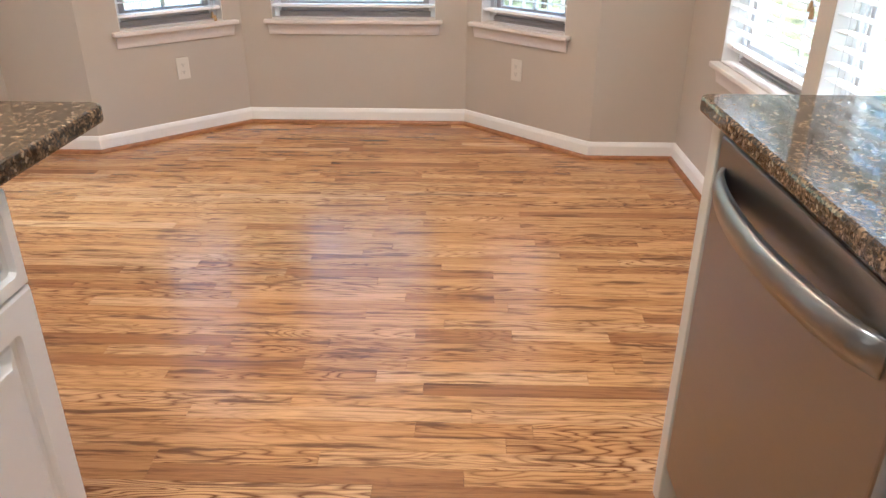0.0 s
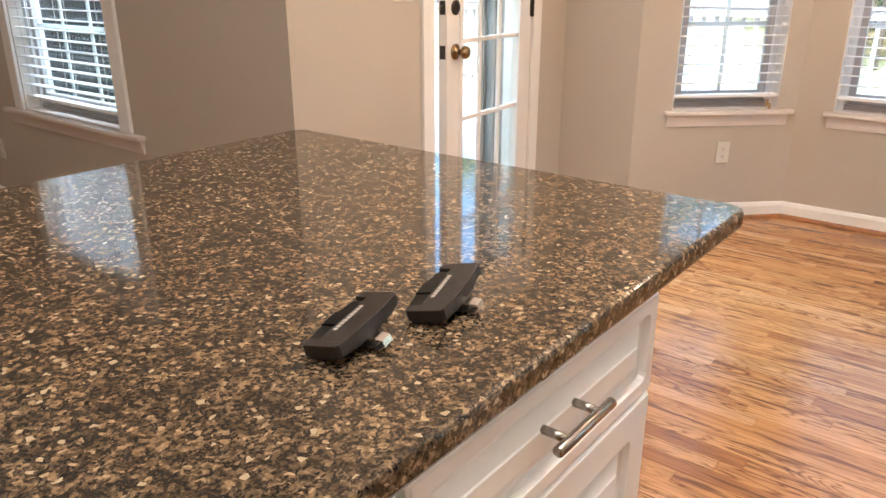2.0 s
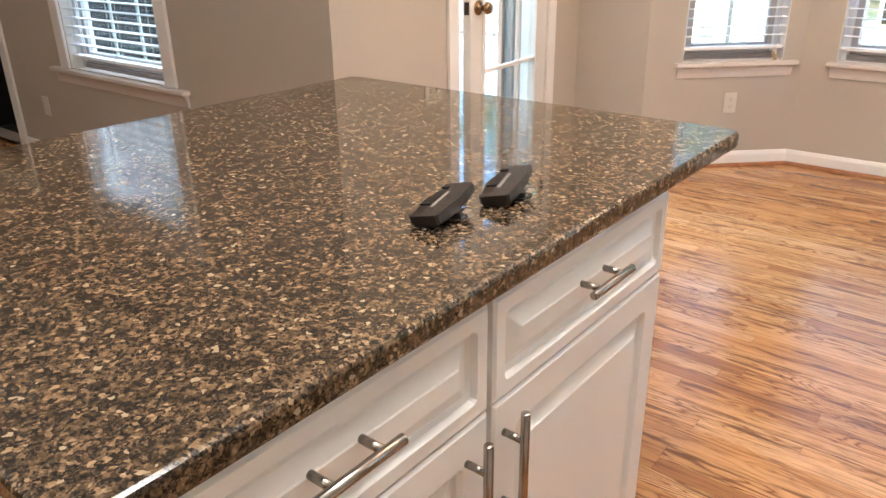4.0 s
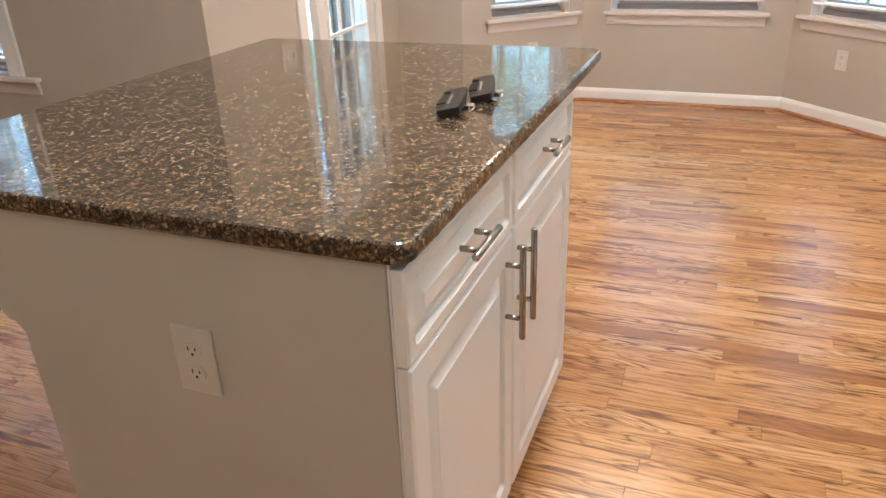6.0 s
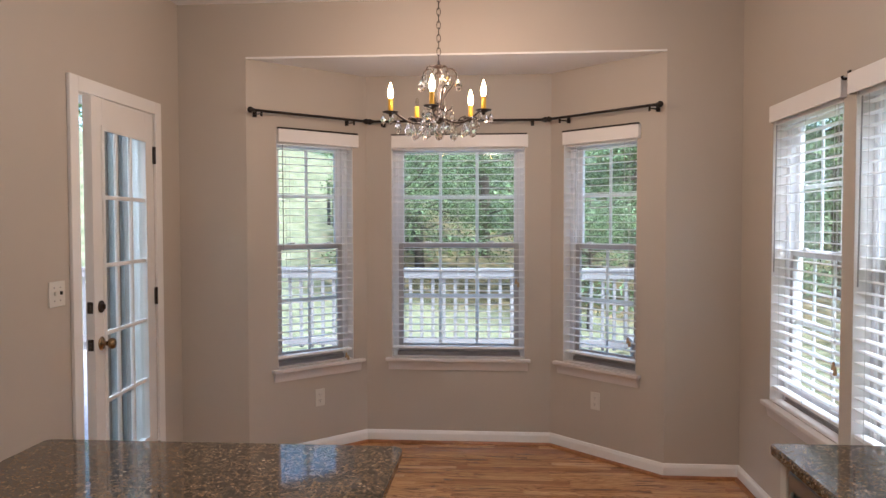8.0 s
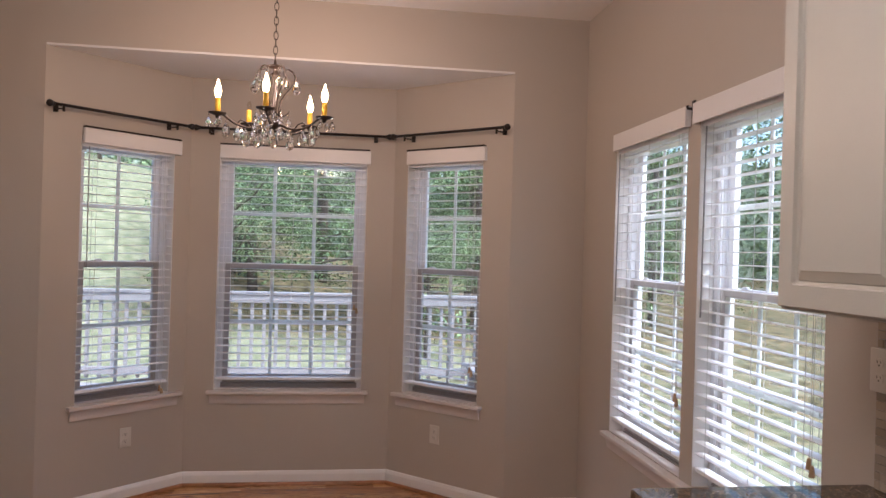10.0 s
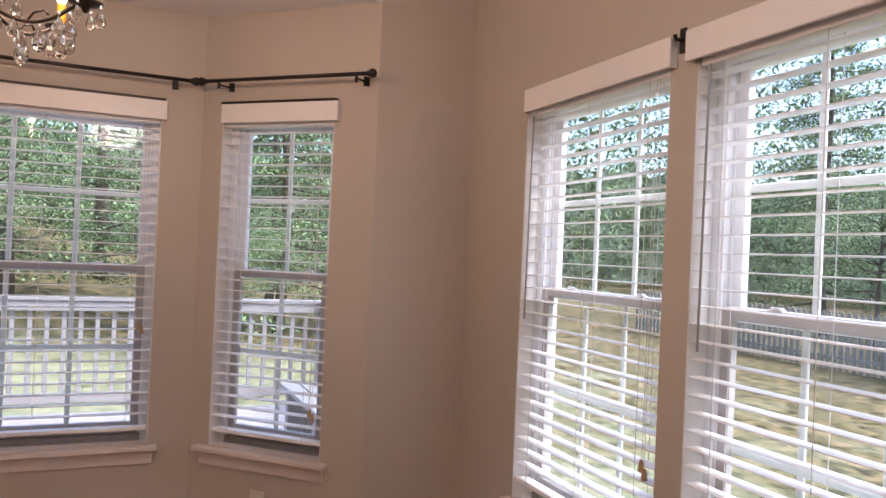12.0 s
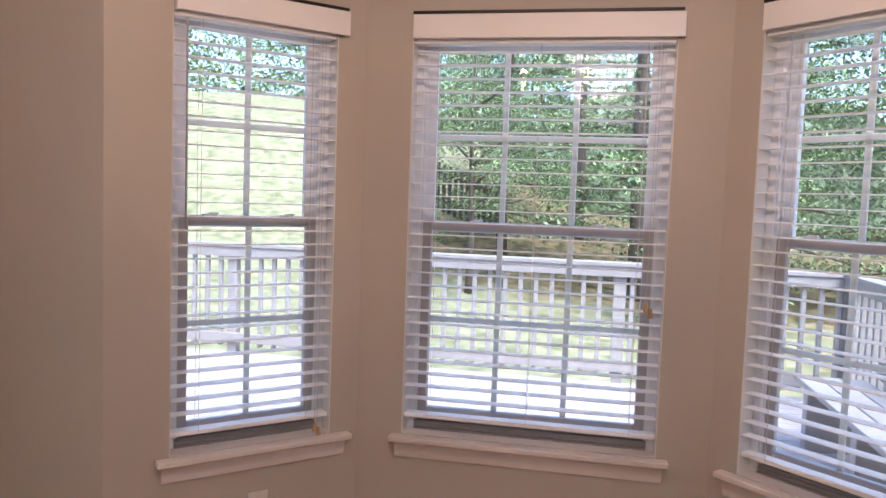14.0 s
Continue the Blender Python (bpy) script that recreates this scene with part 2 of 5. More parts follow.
M_WALL = mat("greige_wall_paint", (0.465, 0.41, 0.342), 0.55, bump=0.25, bump_scale=260, vary=0.02, vary_scale=1.2)
M_CEIL = mat("ceiling_paint", (0.80, 0.78, 0.76), 0.8, bump=0.4, bump_scale=180, vary=0.02)
M_TRIM = mat("white_trim_paint", (0.78, 0.755, 0.72), 0.38, bump=0.08, bump_scale=40, vary=0.02)
M_DOORP = mat("white_door_paint", (0.74, 0.71, 0.67), 0.35, bump=0.06, bump_scale=60, vary=0.02)
M_CAB = mat("white_cabinet_paint", (0.85, 0.835, 0.815), 0.32, bump=0.12, bump_scale=90, vary=0.025)
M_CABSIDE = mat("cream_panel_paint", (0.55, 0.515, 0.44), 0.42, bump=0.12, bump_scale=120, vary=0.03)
M_VINYL = mat("white_vinyl", (0.86, 0.86, 0.86), 0.35, vary=0.02, vary_scale=9)
M_SLAT = mat("white_blind_slat", (0.87, 0.87, 0.86), 0.4, vary=0.02, vary_scale=14)
M_VAL = mat("blind_valance_paint", (0.76, 0.73, 0.70), 0.4, vary=0.02)
M_CORD = mat("pale_blind_cord", (0.62, 0.60, 0.56), 0.8)
M_WAND = mat("grey_plastic_wand", (0.30, 0.29, 0.28), 0.3)
M_TASSEL = mat("turned_wood_tassel", (0.42, 0.28, 0.14), 0.45, vary=0.15, vary_scale=90)
M_GLASS = clear_glass("window_glass")
M_OAK = oak_floor()
M_SHOE = mat("stained_oak_moulding", (0.30, 0.125, 0.042), 0.35, vary=0.25, vary_scale=25)
M_GRAN = granite("brown_speckled_granite")
M_STEEL = brushed_steel("brushed_stainless_steel", (0.29, 0.29, 0.29), 0.30, (400, 2, 400))
M_PULL = brushed_steel("brushed_nickel_pull", (0.36, 0.33, 0.30), 0.22, (300, 3, 3))
M_BLACK = mat("black_plastic", (0.018, 0.017, 0.017), 0.4, bump=0.3, bump_scale=500)
M_REMOTE = mat("charcoal_plastic_shell", (0.019, 0.014, 0.011), 0.36, spec=0.5, bump=0.4, bump_scale=900, vary=0.06, vary_scale=30)
M_BUTTON = mat("black_rubber_button", (0.003, 0.003, 0.003), 0.38, spec=0.35)
M_CHROME = mat("bright_clip_steel", (0.75, 0.74, 0.72), 0.16, 1.0)
M_PRINT = mat("pale_printed_mark", (0.48, 0.44, 0.40), 0.5)
M_BRONZE = mat("antique_bronze", (0.022, 0.013, 0.008), 0.42, 0.15, vary=0.25, vary_scale=60)
M_KNOB = mat("aged_brass_knob", (0.26, 0.17, 0.09), 0.24, 1.0, vary=0.2, vary_scale=60)
M_IRON = mat("black_iron", (0.025, 0.020, 0.018), 0.42, 0.6, vary=0.2, vary_scale=50)
M_CANDLE = mat("amber_candle_sleeve", (0.86, 0.50, 0.03), 0.5, vary=0.08, vary_scale=60)
M_BULB = glow("lit_bulb", (1.0, 0.66, 0.30), 9.0)
M_FILLGLASS = glow("fill_lamp_glass", (1.0, 0.85, 0.68), 1.2)
M_DEADBULB = clear_glass("unlit_bulb_glass", (0.9, 0.88, 0.84))
M_CRYSTAL = crystal_glass()
M_PLATE = mat("ivory_cover_plate", (0.64, 0.60, 0.53), 0.3, vary=0.01)
M_SLOT = mat("dark_outlet_slot", (0.02, 0.018, 0.015), 0.6)
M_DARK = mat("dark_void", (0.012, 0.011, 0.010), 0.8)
M_DECK = mat("weathered_painted_deck", (0.38, 0.335, 0.33), 0.7, bump=0.5, bump_scale=30, vary=0.14, vary_scale=6, each=0.12)
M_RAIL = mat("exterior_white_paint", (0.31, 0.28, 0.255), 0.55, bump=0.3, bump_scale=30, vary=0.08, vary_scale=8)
M_SIDING = mat("pale_siding", (0.62, 0.63, 0.62), 0.6, vary=0.05, vary_scale=2)


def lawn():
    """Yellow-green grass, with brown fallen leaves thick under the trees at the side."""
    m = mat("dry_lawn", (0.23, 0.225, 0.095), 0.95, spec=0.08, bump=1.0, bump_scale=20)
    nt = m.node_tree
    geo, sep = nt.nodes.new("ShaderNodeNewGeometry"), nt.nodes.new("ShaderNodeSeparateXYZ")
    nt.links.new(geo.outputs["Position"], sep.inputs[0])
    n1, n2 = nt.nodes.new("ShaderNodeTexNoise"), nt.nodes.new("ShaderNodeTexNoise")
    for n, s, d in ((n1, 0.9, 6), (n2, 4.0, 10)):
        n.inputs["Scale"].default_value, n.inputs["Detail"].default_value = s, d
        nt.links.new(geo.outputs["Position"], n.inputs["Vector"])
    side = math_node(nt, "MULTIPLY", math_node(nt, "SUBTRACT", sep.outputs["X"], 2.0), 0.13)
    # the darker litter colours also fade in at the back of the lawn
    back_mask = math_node(nt, "MULTIPLY", math_node(nt, "SUBTRACT", sep.outputs["Y"], 15.5), 0.5)
    back_mask = math_node(nt, "MINIMUM", back_mask, math_node(nt, "MULTIPLY", math_node(nt, "ADD", sep.outputs["X"], 5.4), 0.8))
    side = math_node(nt, "MAXIMUM", side, back_mask)
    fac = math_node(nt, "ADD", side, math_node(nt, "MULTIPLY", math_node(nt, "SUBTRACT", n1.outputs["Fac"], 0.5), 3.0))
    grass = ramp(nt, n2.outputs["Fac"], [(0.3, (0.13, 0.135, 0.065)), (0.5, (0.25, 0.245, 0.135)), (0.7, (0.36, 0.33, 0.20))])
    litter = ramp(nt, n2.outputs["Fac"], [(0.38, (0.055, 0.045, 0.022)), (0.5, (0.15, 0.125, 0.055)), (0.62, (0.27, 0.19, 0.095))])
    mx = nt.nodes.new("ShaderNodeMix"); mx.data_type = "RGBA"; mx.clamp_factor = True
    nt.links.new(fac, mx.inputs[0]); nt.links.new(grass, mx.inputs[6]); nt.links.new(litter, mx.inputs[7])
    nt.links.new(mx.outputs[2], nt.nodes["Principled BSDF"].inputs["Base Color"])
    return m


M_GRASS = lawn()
M_BARK = mat("bark", (0.10, 0.075, 0.055), 0.9, bump=1.0, bump_scale=30, vary=0.3, vary_scale=12)
M_LEAF1 = leaf_mat("evergreen_foliage", (0.024, 0.042, 0.018), (0.18, 0.25, 0.10))
M_LEAF2 = leaf_mat("light_foliage", (0.06, 0.10, 0.042), (0.21, 0.275, 0.12))
M_FENCE2 = mat("weathered_grey_fence", (0.27, 0.245, 0.22), 0.8, vary=0.2, vary_scale=8)
M_FENCE = mat("dark_stained_fence", (0.035, 0.030, 0.026), 0.8, vary=0.2, vary_scale=10)
M_GREYBOARD = mat("blue_grey_siding", (0.40, 0.44, 0.46), 0.7, vary=0.1, vary_scale=8)
# the brownish tone holds the shade at the foot of the window
M_TRACK = mat("shaded_vinyl_track", (0.36, 0.32, 0.295), 0.45, vary=0.06, vary_scale=12)
# warm trim white toned down: the shade on stools and aprons is in it
M_STOOL = mat("shaded_stool_paint", (0.66, 0.60, 0.555), 0.40, bump=0.08, bump_scale=40, vary=0.03)
# white vinyl darkened to carry the shade on the lower sash
M_SASH = mat("shaded_vinyl_sash", (0.47, 0.44, 0.42), 0.4, vary=0.03, vary_scale=9)
M_ROOF = mat("grey_shingle", (0.16, 0.155, 0.15), 0.9, bump=0.8, bump_scale=20, vary=0.2, vary_scale=6)
M_TILE = mat("glass_mosaic_tile", (0.36, 0.30, 0.23), 0.15, each=0.55, vary=0.06)
M_GROUT = mat("grout", (0.45, 0.42, 0.37), 0.9)


# ---------------- mesh helpers ----------------
def ob_from(name, bm, material, parent=None, label="", smooth=False):
    me = bpy.data.meshes.new(name)
    bmesh.ops.recalc_face_normals(bm, faces=bm.faces[:])
    bm.to_mesh(me)
    bm.free()
    if smooth:
        me.polygons.foreach_set("use_smooth", [True] * len(me.polygons))
    for m in material if isinstance(material, (list, tuple)) else [material]:
        me.materials.append(m)
    o = new(name, me)
    if parent:
        o.parent = parent
    if label:
        tagged(o, label)
    return o


part = ob_from


def add_box(bm, x0, x1, y0, y1, z0, z1, bevel=0.0, seg=2, mi=0):
    v = [bm.verts.new((x, y, z)) for z in (z0, z1) for y in (y0, y1) for x in (x0, x1)]
    fs = [bm.faces.new([v[i] for i in q]) for q in ((0, 2, 3, 1), (4, 5, 7, 6), (0, 1, 5, 4), (2, 6, 7, 3), (0, 4, 6, 2), (1, 3, 7, 5))]
    for f in fs:
        f.material_index = mi
    if bevel:
        es = list({e for f in fs for e in f.edges})
        bmesh.ops.bevel(bm, geom=es, offset=bevel, segments=seg, profile=0.6, affect="EDGES")
    return fs


def box(name, x0, x1, y0, y1, z0, z1, material, parent=None, label="", bevel=0.003):
    bm = bmesh.new()
    add_box(bm, x0, x1, y0, y1, z0, z1, bevel)
    return ob_from(name, bm, material, parent, label)


def add_tube(bm, pts, r, n=10, cap=True):
    """A tube along points; r a number or one a point."""
    pts = [Vector(p) for p in pts]
    rs = r if isinstance(r, (list, tuple)) else [r] * len(pts)
    rings, up = [], None
    for i, p in enumerate(pts):
        d = (pts[min(i + 1, len(pts) - 1)] - pts[max(i - 1, 0)]).normalized()
        if up is None:
            up = d.orthogonal().normalized()
        up = (up - d * up.dot(d)).normalized()
        s = d.cross(up)
        rings.append([bm.verts.new(p + (up * math.cos(a) + s * math.sin(a)) * rs[i]) for a in (2 * math.pi * k / n for k in range(n))])
    for a, b in zip(rings, rings[1:]):
        for k in range(n):
            bm.faces.new((a[k], a[(k + 1) % n], b[(k + 1) % n], b[k]))
    if cap:
        bm.faces.new(rings[0][::-1]); bm.faces.new(rings[-1])


def add_lathe(bm, profile, n=16, at=(0, 0, 0), axis="z"):
    """A turned shape from (radius, height) rows."""
    at = Vector(at)
    rings = []
    for r, h in profile:
        ring = []
        for k in range(n):
            a = 2 * math.pi * k / n
            c, s = r * math.cos(a), r * math.sin(a)
            ring.append(bm.verts.new(at + Vector({"z": (c, s, h), "x": (h, c, s), "y": (c, h, s)}[axis])))
        rings.append(ring)
    for a, b in zip(rings, rings[1:]):
        for k in range(n):
            bm.faces.new((a[k], a[(k + 1) % n], b[(k + 1) % n], b[k]))
    bm.faces.new(rings[0]); bm.faces.new(rings[-1])


def prism(bm, outline, z0, z1):
    lo = [bm.verts.new((x, y, z0)) for x, y in outline]
    hi = [bm.verts.new((x, y, z1)) for x, y in outline]
    n = len(outline)
    bm.faces.new(lo[::-1]); top = bm.faces.new(hi)
    for i in range(n):
        bm.faces.new((lo[i], lo[(i + 1) % n], hi[(i + 1) % n], hi[i]))
    return top


def empty(name, m=None):
    e = new(name)
    if m is not None:
        e.matrix_world = m
    return e


# ---------------- plan ----------------
YB = 3.77                       # far wall, inside face
XR, XL = 1.205, -2.22           # window wall and patio-door wall
YF = 1.86                       # family room's far wall
A0, AB, BC, C0 = (-1.79, YB), (-1.152, 4.385), (0.127, 4.385), (0.765, YB)
HC, HB = 2.89, 2.552             # ceilings of the room and of the bay
TH = 0.15                       # wall thickness


def wall(name, p, q, z0, z1, openings=(), th=TH, label="smooth wall painted warm greige", e0=0.0, e1=0.0, material=None):
    """A wall whose inside face runs from p to q, with the room on its right side; openings: (from, to, bottom, top) along it."""
    p, q = Vector((*p, 0)), Vector((*q, 0))
    d = (q - p).normalized()
    n = Vector((-d.y, d.x, 0))
    length = (q - p).length
    bm = bmesh.new()
    xs = sorted({-e0, length + e1, *[v for o in openings for v in o[:2]]})
    for a, b in zip(xs, xs[1:]):
        cuts = sorted((o[2], o[3]) for o in openings if o[0] <= a and o[1] >= b)
        z = z0
        for c0, c1 in cuts + [(z1, z1)]:
            if c0 > z:
                add_box(bm, a, b, 0, th, z, c0)
            z = c1
    bmesh.ops.remove_doubles(bm, verts=bm.verts[:], dist=1e-5)
    o = ob_from(name, bm, material or M_WALL)
    ang = math.atan2(d.y, d.x)
    o.matrix_world = Matrix.Translation(p) @ Matrix.Rotation(ang, 4, "Z")
    return tagged(o, label, kind="structure")


ZS, ZT = 0.598, 2.10             # window sill and head
WIN = 0.575
LEN = math.dist(A0, AB)
SC = 0.490                      # the side windows' middle from the bay's outer corners
SA = SC - WIN / 2
# the left bay wall: measured from A0
wall("wall_bay_west", A0, AB, -0.2, HB, [(SA, SA + WIN, ZS, ZT)], e1=0.06)
wall("wall_bay_north", AB, BC, -0.2, HB, [(0.177, 1.102, ZS, ZT)], e0=0.0, e1=0.0)
wall("wall_bay_east", BC, C0, -0.2, HB, [(LEN - SA - WIN, LEN - SA, ZS, ZT)], e0=0.06)
wall("wall_north_west", (XL, YB), A0, -0.2, HC)
wall("wall_north_east", C0, (XR, YB), -0.2, HC, e1=TH)
box("wall_bay_header", A0[0], C0[0], YB, YB + 0.12, HB + 0.012, HC, M_WALL, bevel=0)
tagged(bpy.data.objects["wall_bay_header"], "greige wall above the bay opening", kind="structure")
D0, D1, E0_, E1_ = 3.285, 2.48, 2.375, 1.575
Y_S = -3.2
wall("wall_east", (XR, YB), (XR, Y_S), -0.2, HC, [(YB - D0, YB - D1, ZS, ZT), (YB - E0_, YB - E1_, ZS, ZT)])
DY0, DY1, DH = 2.635, 3.42, 2.165
wall("wall_patio_door", (XL, YF), (XL, YB), -0.2, HC, [(DY0 - YF, DY1 - YF, 0.0, DH)], e1=TH)
FX0, FX1 = -4.36, -3.40
XFAR = -6.3
wall("wall_family_north", (XFAR, YF), (XL - TH, YF), -0.2, HC, [(FX0 - XFAR, FX1 - XFAR, ZS, 2.1), (0.23, 1.05, 0.0, 2.05)], e1=0.0)
wall("wall_family_west", (XFAR, Y_S), (XFAR, YF), -0.2, HC, e1=TH)
wall("wall_south", (XR + TH, Y_S), (XFAR - TH, Y_S), -0.2, HC)
o = box("ceiling", XFAR - TH, XR + TH, Y_S - TH, YB + 0.119, HC, HC + 0.12, M_CEIL, bevel=0)
tagged(o, "flat ceiling painted soft white", kind="structure")
bm = bmesh.new()
prism(bm, [(A0[0] - 0.1, YB + 0.12), (C0[0] + 0.1, YB + 0.12), (BC[0] + 0.1, BC[1] + 0.12), (AB[0] - 0.1, AB[1] + 0.12)], HB, HB + 0.1)
add_box(bm, A0[0] + 0.001, C0[0] - 0.001, YB + 0.0005, YB + 0.1195, HB, HB + 0.0115)
o = tagged(ob_from("ceiling_bay", bm, M_CEIL), "lower flat ceiling of the bay window", kind="structure")

# closed box behind the family room's doorway; near-black paint stands in for darkness
unlit_box = wall("wall_unlit_box", (XFAR + 0.1, YF + 1.0), (XFAR + 1.3, YF + 1.0), -0.2, HC, material=M_DARK, label="wall painted near-black for the unlit space beyond the doorway")
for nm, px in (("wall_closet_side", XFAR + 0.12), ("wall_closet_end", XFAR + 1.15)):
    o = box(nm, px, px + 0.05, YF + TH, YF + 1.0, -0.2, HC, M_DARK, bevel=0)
    tagged(o, "wall painted near-black for the unlit space beyond the doorway", kind="structure")


def frame_run(name, pts, profile, material, label, kind="structure", parent=None):
    """A moulding whose section (distance from the wall, height) follows the wall line pts, mitred at the corners; the room lies to the right."""
    bm = bmesh.new()
    pts = [Vector((*p, 0)) for p in pts]
    rows = []
    for i, p in enumerate(pts):
        ds = [(pts[j + 1] - pts[j]).normalized() for j in (i - 1, i) if 0 <= j < len(pts) - 1]
        ns = [Vector((d.y, -d.x, 0)) for d in ds]
        n = sum(ns, Vector()) / len(ns)
        n = n / n.length_squared
        rows.append([bm.verts.new(p + n * a + Vector((0, 0, h))) for a, h in profile])
    k = len(profile)
    for a, b in zip(rows, rows[1:]):
        for j in range(k):
            bm.faces.new((a[j], a[(j + 1) % k], b[(j + 1) % k], b[j]))
    bm.faces.new(rows[0]); bm.faces.new(rows[-1][::-1])
    return tagged(ob_from(name, bm, material, parent), label, kind=kind)


BASE = [(0.0, 0.012), (0.014, 0.012), (0.014, 0.066), (0.010, 0.078), (0.006, 0.086), (0.0, 0.088)]
SHOE = [(0.0145, 0.0), (0.033, 0.0), (0.032, 0.008), (0.027, 0.015), (0.0145, 0.019)]
RUN = [(XL, DY1 + 0.075), (XL, YB), A0, AB, BC, C0, (XR, YB), (XR, 1.34)]
for nm, pts in (("baseboard", RUN), ("baseboard_door_wall", [(XL, YF), (XL, DY0 - 0.075)]), ("baseboard_family", [(XFAR + 1.145, YF), (XL, YF)])):
    frame_run(nm, pts, BASE, M_TRIM, "white painted baseboard with eased top edge")
    frame_run(nm.replace("baseboard", "trim"), pts, SHOE, M_SHOE, "stained oak shoe moulding along the floor")


# ---------------- windows and blinds, built along x with y outward ----------------
def window(name, m, w, cols, z0=ZS, z1=ZT, stool=True, stool_w=None, stool_shift=0.0, label=""):
    """A double-hung vinyl window in its opening, w wide and centred on x = 0."""
    root = empty(name, m)
    tagged(root, label or "white vinyl double-hung window with grille bars and painted stool", "window", kind="structure")
    h = w / 2
    y0, y1 = 0.072, 0.150
    bm = bmesh.new()
    f = 0.030
    for a in ((-h, -h + f, z0, z1), (h - f, h, z0, z1), (-h + f, h - f, z1 - f, z1)):
        add_box(bm, a[0], a[1], y0, y1, a[2], a[3], 0.002, 1)
    # track ribs down the jambs
    for s in (-1, 1):
        for yy in (0.078, 0.108):
            xa = s * (h - f)
            add_box(bm, min(xa, xa - s * 0.010), max(xa, xa - s * 0.010), yy, yy + 0.004, z0 + 0.035, z1 - f)
    part("window_frame", bm, M_VINYL, root)
    # stepped sill track under the sash, beige in place of shaded white
    bm = bmesh.new()
    add_box(bm, -h + f, h - f, y0 + 0.006, y1, z0 + 0.0005, z0 + 0.034)
    for za, zb, ya in ((z0 + 0.0005, z0 + 0.009, -0.006), (z0 + 0.014, z0 + 0.022, -0.002), (z0 + 0.027, z0 + 0.034, 0.002)):
        add_box(bm, -h + f, h - f, y0 + ya, y0 + 0.0055, za, zb, 0.001, 1)
    part("sill_track", bm, M_TRACK, root, "vinyl sill track with ribs, shade put into its beige")
    # painted liner boards of the opening
    bm = bmesh.new()
    for s in (-1, 1):
        xa = s * h
        add_box(bm, min(xa, xa - s * 0.003), max(xa, xa - s * 0.003), 0.002, y0 - 0.001, z0 + 0.001, z1)
    add_box(bm, -h + 0.003, h - 0.003, 0.002, y0 - 0.001, z1 - 0.003, z1)
    part("jamb_liner", bm, M_TRIM, root)
    zm = 1.378
    st = 0.042
    for nm, ya, yb, za, zb, rb, rt in (("lower_sash", 0.082, 0.108, z0 + 0.036, zm + 0.022, 0.052, 0.034), ("upper_sash", 0.112, 0.138, zm - 0.018, z1 - f, 0.040, 0.036)):
        bm = bmesh.new()
        xa, xb = -h + f + 0.002, h - f - 0.002
        add_box(bm, xa, xa + st, ya, yb, za, zb, 0.003, 1)
        add_box(bm, xb - st, xb, ya, yb, za, zb, 0.003, 1)
        add_box(bm, xa + st, xb - st, ya, yb, za, za + rb, 0.003, 1)
        add_box(bm, xa + st, xb - st, ya, yb, zb - rt, zb, 0.003, 1)
        # lower sash takes the darkened copy of the vinyl
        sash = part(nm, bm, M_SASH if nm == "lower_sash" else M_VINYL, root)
        gx0, gx1, gz0, gz1 = xa + st, xb - st, za + rb, zb - rt
        bm = bmesh.new()
        add_box(bm, gx0 - 0.005, gx1 + 0.005, (ya + yb) / 2 - 0.003, (ya + yb) / 2 + 0.001, gz0 - 0.005, gz1 + 0.005)
        pane = part("pane", bm, M_GLASS, sash)
        pane.visible_shadow = False
        for i in range(1, cols):
            x = gx0 + (gx1 - gx0) * i / cols
            bm = bmesh.new()
            add_box(bm, x - 0.011, x + 0.011, ya + 0.016, yb - 0.001, gz0, gz1, 0.003, 1)
            part("grille_bar", bm, M_VINYL, sash)
        z = (gz0 + gz1) / 2
        bm = bmesh.new()
        add_box(bm, gx0, gx1, ya + 0.0165, yb - 0.0015, z - 0.011, z + 0.011, 0.003, 1)
        part("grille_bar", bm, M_VINYL, sash)
    for x in (-w * 0.24, w * 0.24):
        bm = bmesh.new()
        add_box(bm, x - 0.024, x + 0.024, 0.086, 0.104, zm + 0.022, zm + 0.027, 0.001, 1)
        add_box(bm, x - 0.006, x + 0.026, 0.080, 0.092, zm + 0.027, zm + 0.033, 0.001, 1)
        part("sash_lock", bm, M_VINYL, root)
    if stool:
        sw = stool_w or w + 0.115
        c = stool_shift
        bm = bmesh.new()
        add_box(bm, c - sw / 2, c + sw / 2, -0.045, -0.0005, z0 - 0.022, z0 + 0.0005, 0.006, 3)
        add_box(bm, -h + 0.001, h - 0.001, 0.0, 0.0715, z0 - 0.001, z0 + 0.004)
        part("window_sill", bm, M_STOOL, root, "white painted wooden stool")
        bm = bmesh.new()
        prof = [(0.0, z0 - 0.085), (-0.009, z0 - 0.083), (-0.012, z0 - 0.062), (-0.015, z0 - 0.050), (-0.021, z0 - 0.030), (-0.028, z0 - 0.0225), (0.0, z0 - 0.0225)]
        e = sw / 2 - 0.018
        rows = [[bm.verts.new((x, y - 0.0005, z)) for y, z in prof] for x in (c - e, c + e)]
        k = len(prof)
        for j in range(k):
            bm.faces.new((rows[0][j], rows[0][(j + 1) % k], rows[1][(j + 1) % k], rows[1][j]))
        bm.faces.new(rows[0]); bm.faces.new(rows[1][::-1])
        part("apron", bm, M_STOOL, root, "moulded white apron under the stool")
    return root


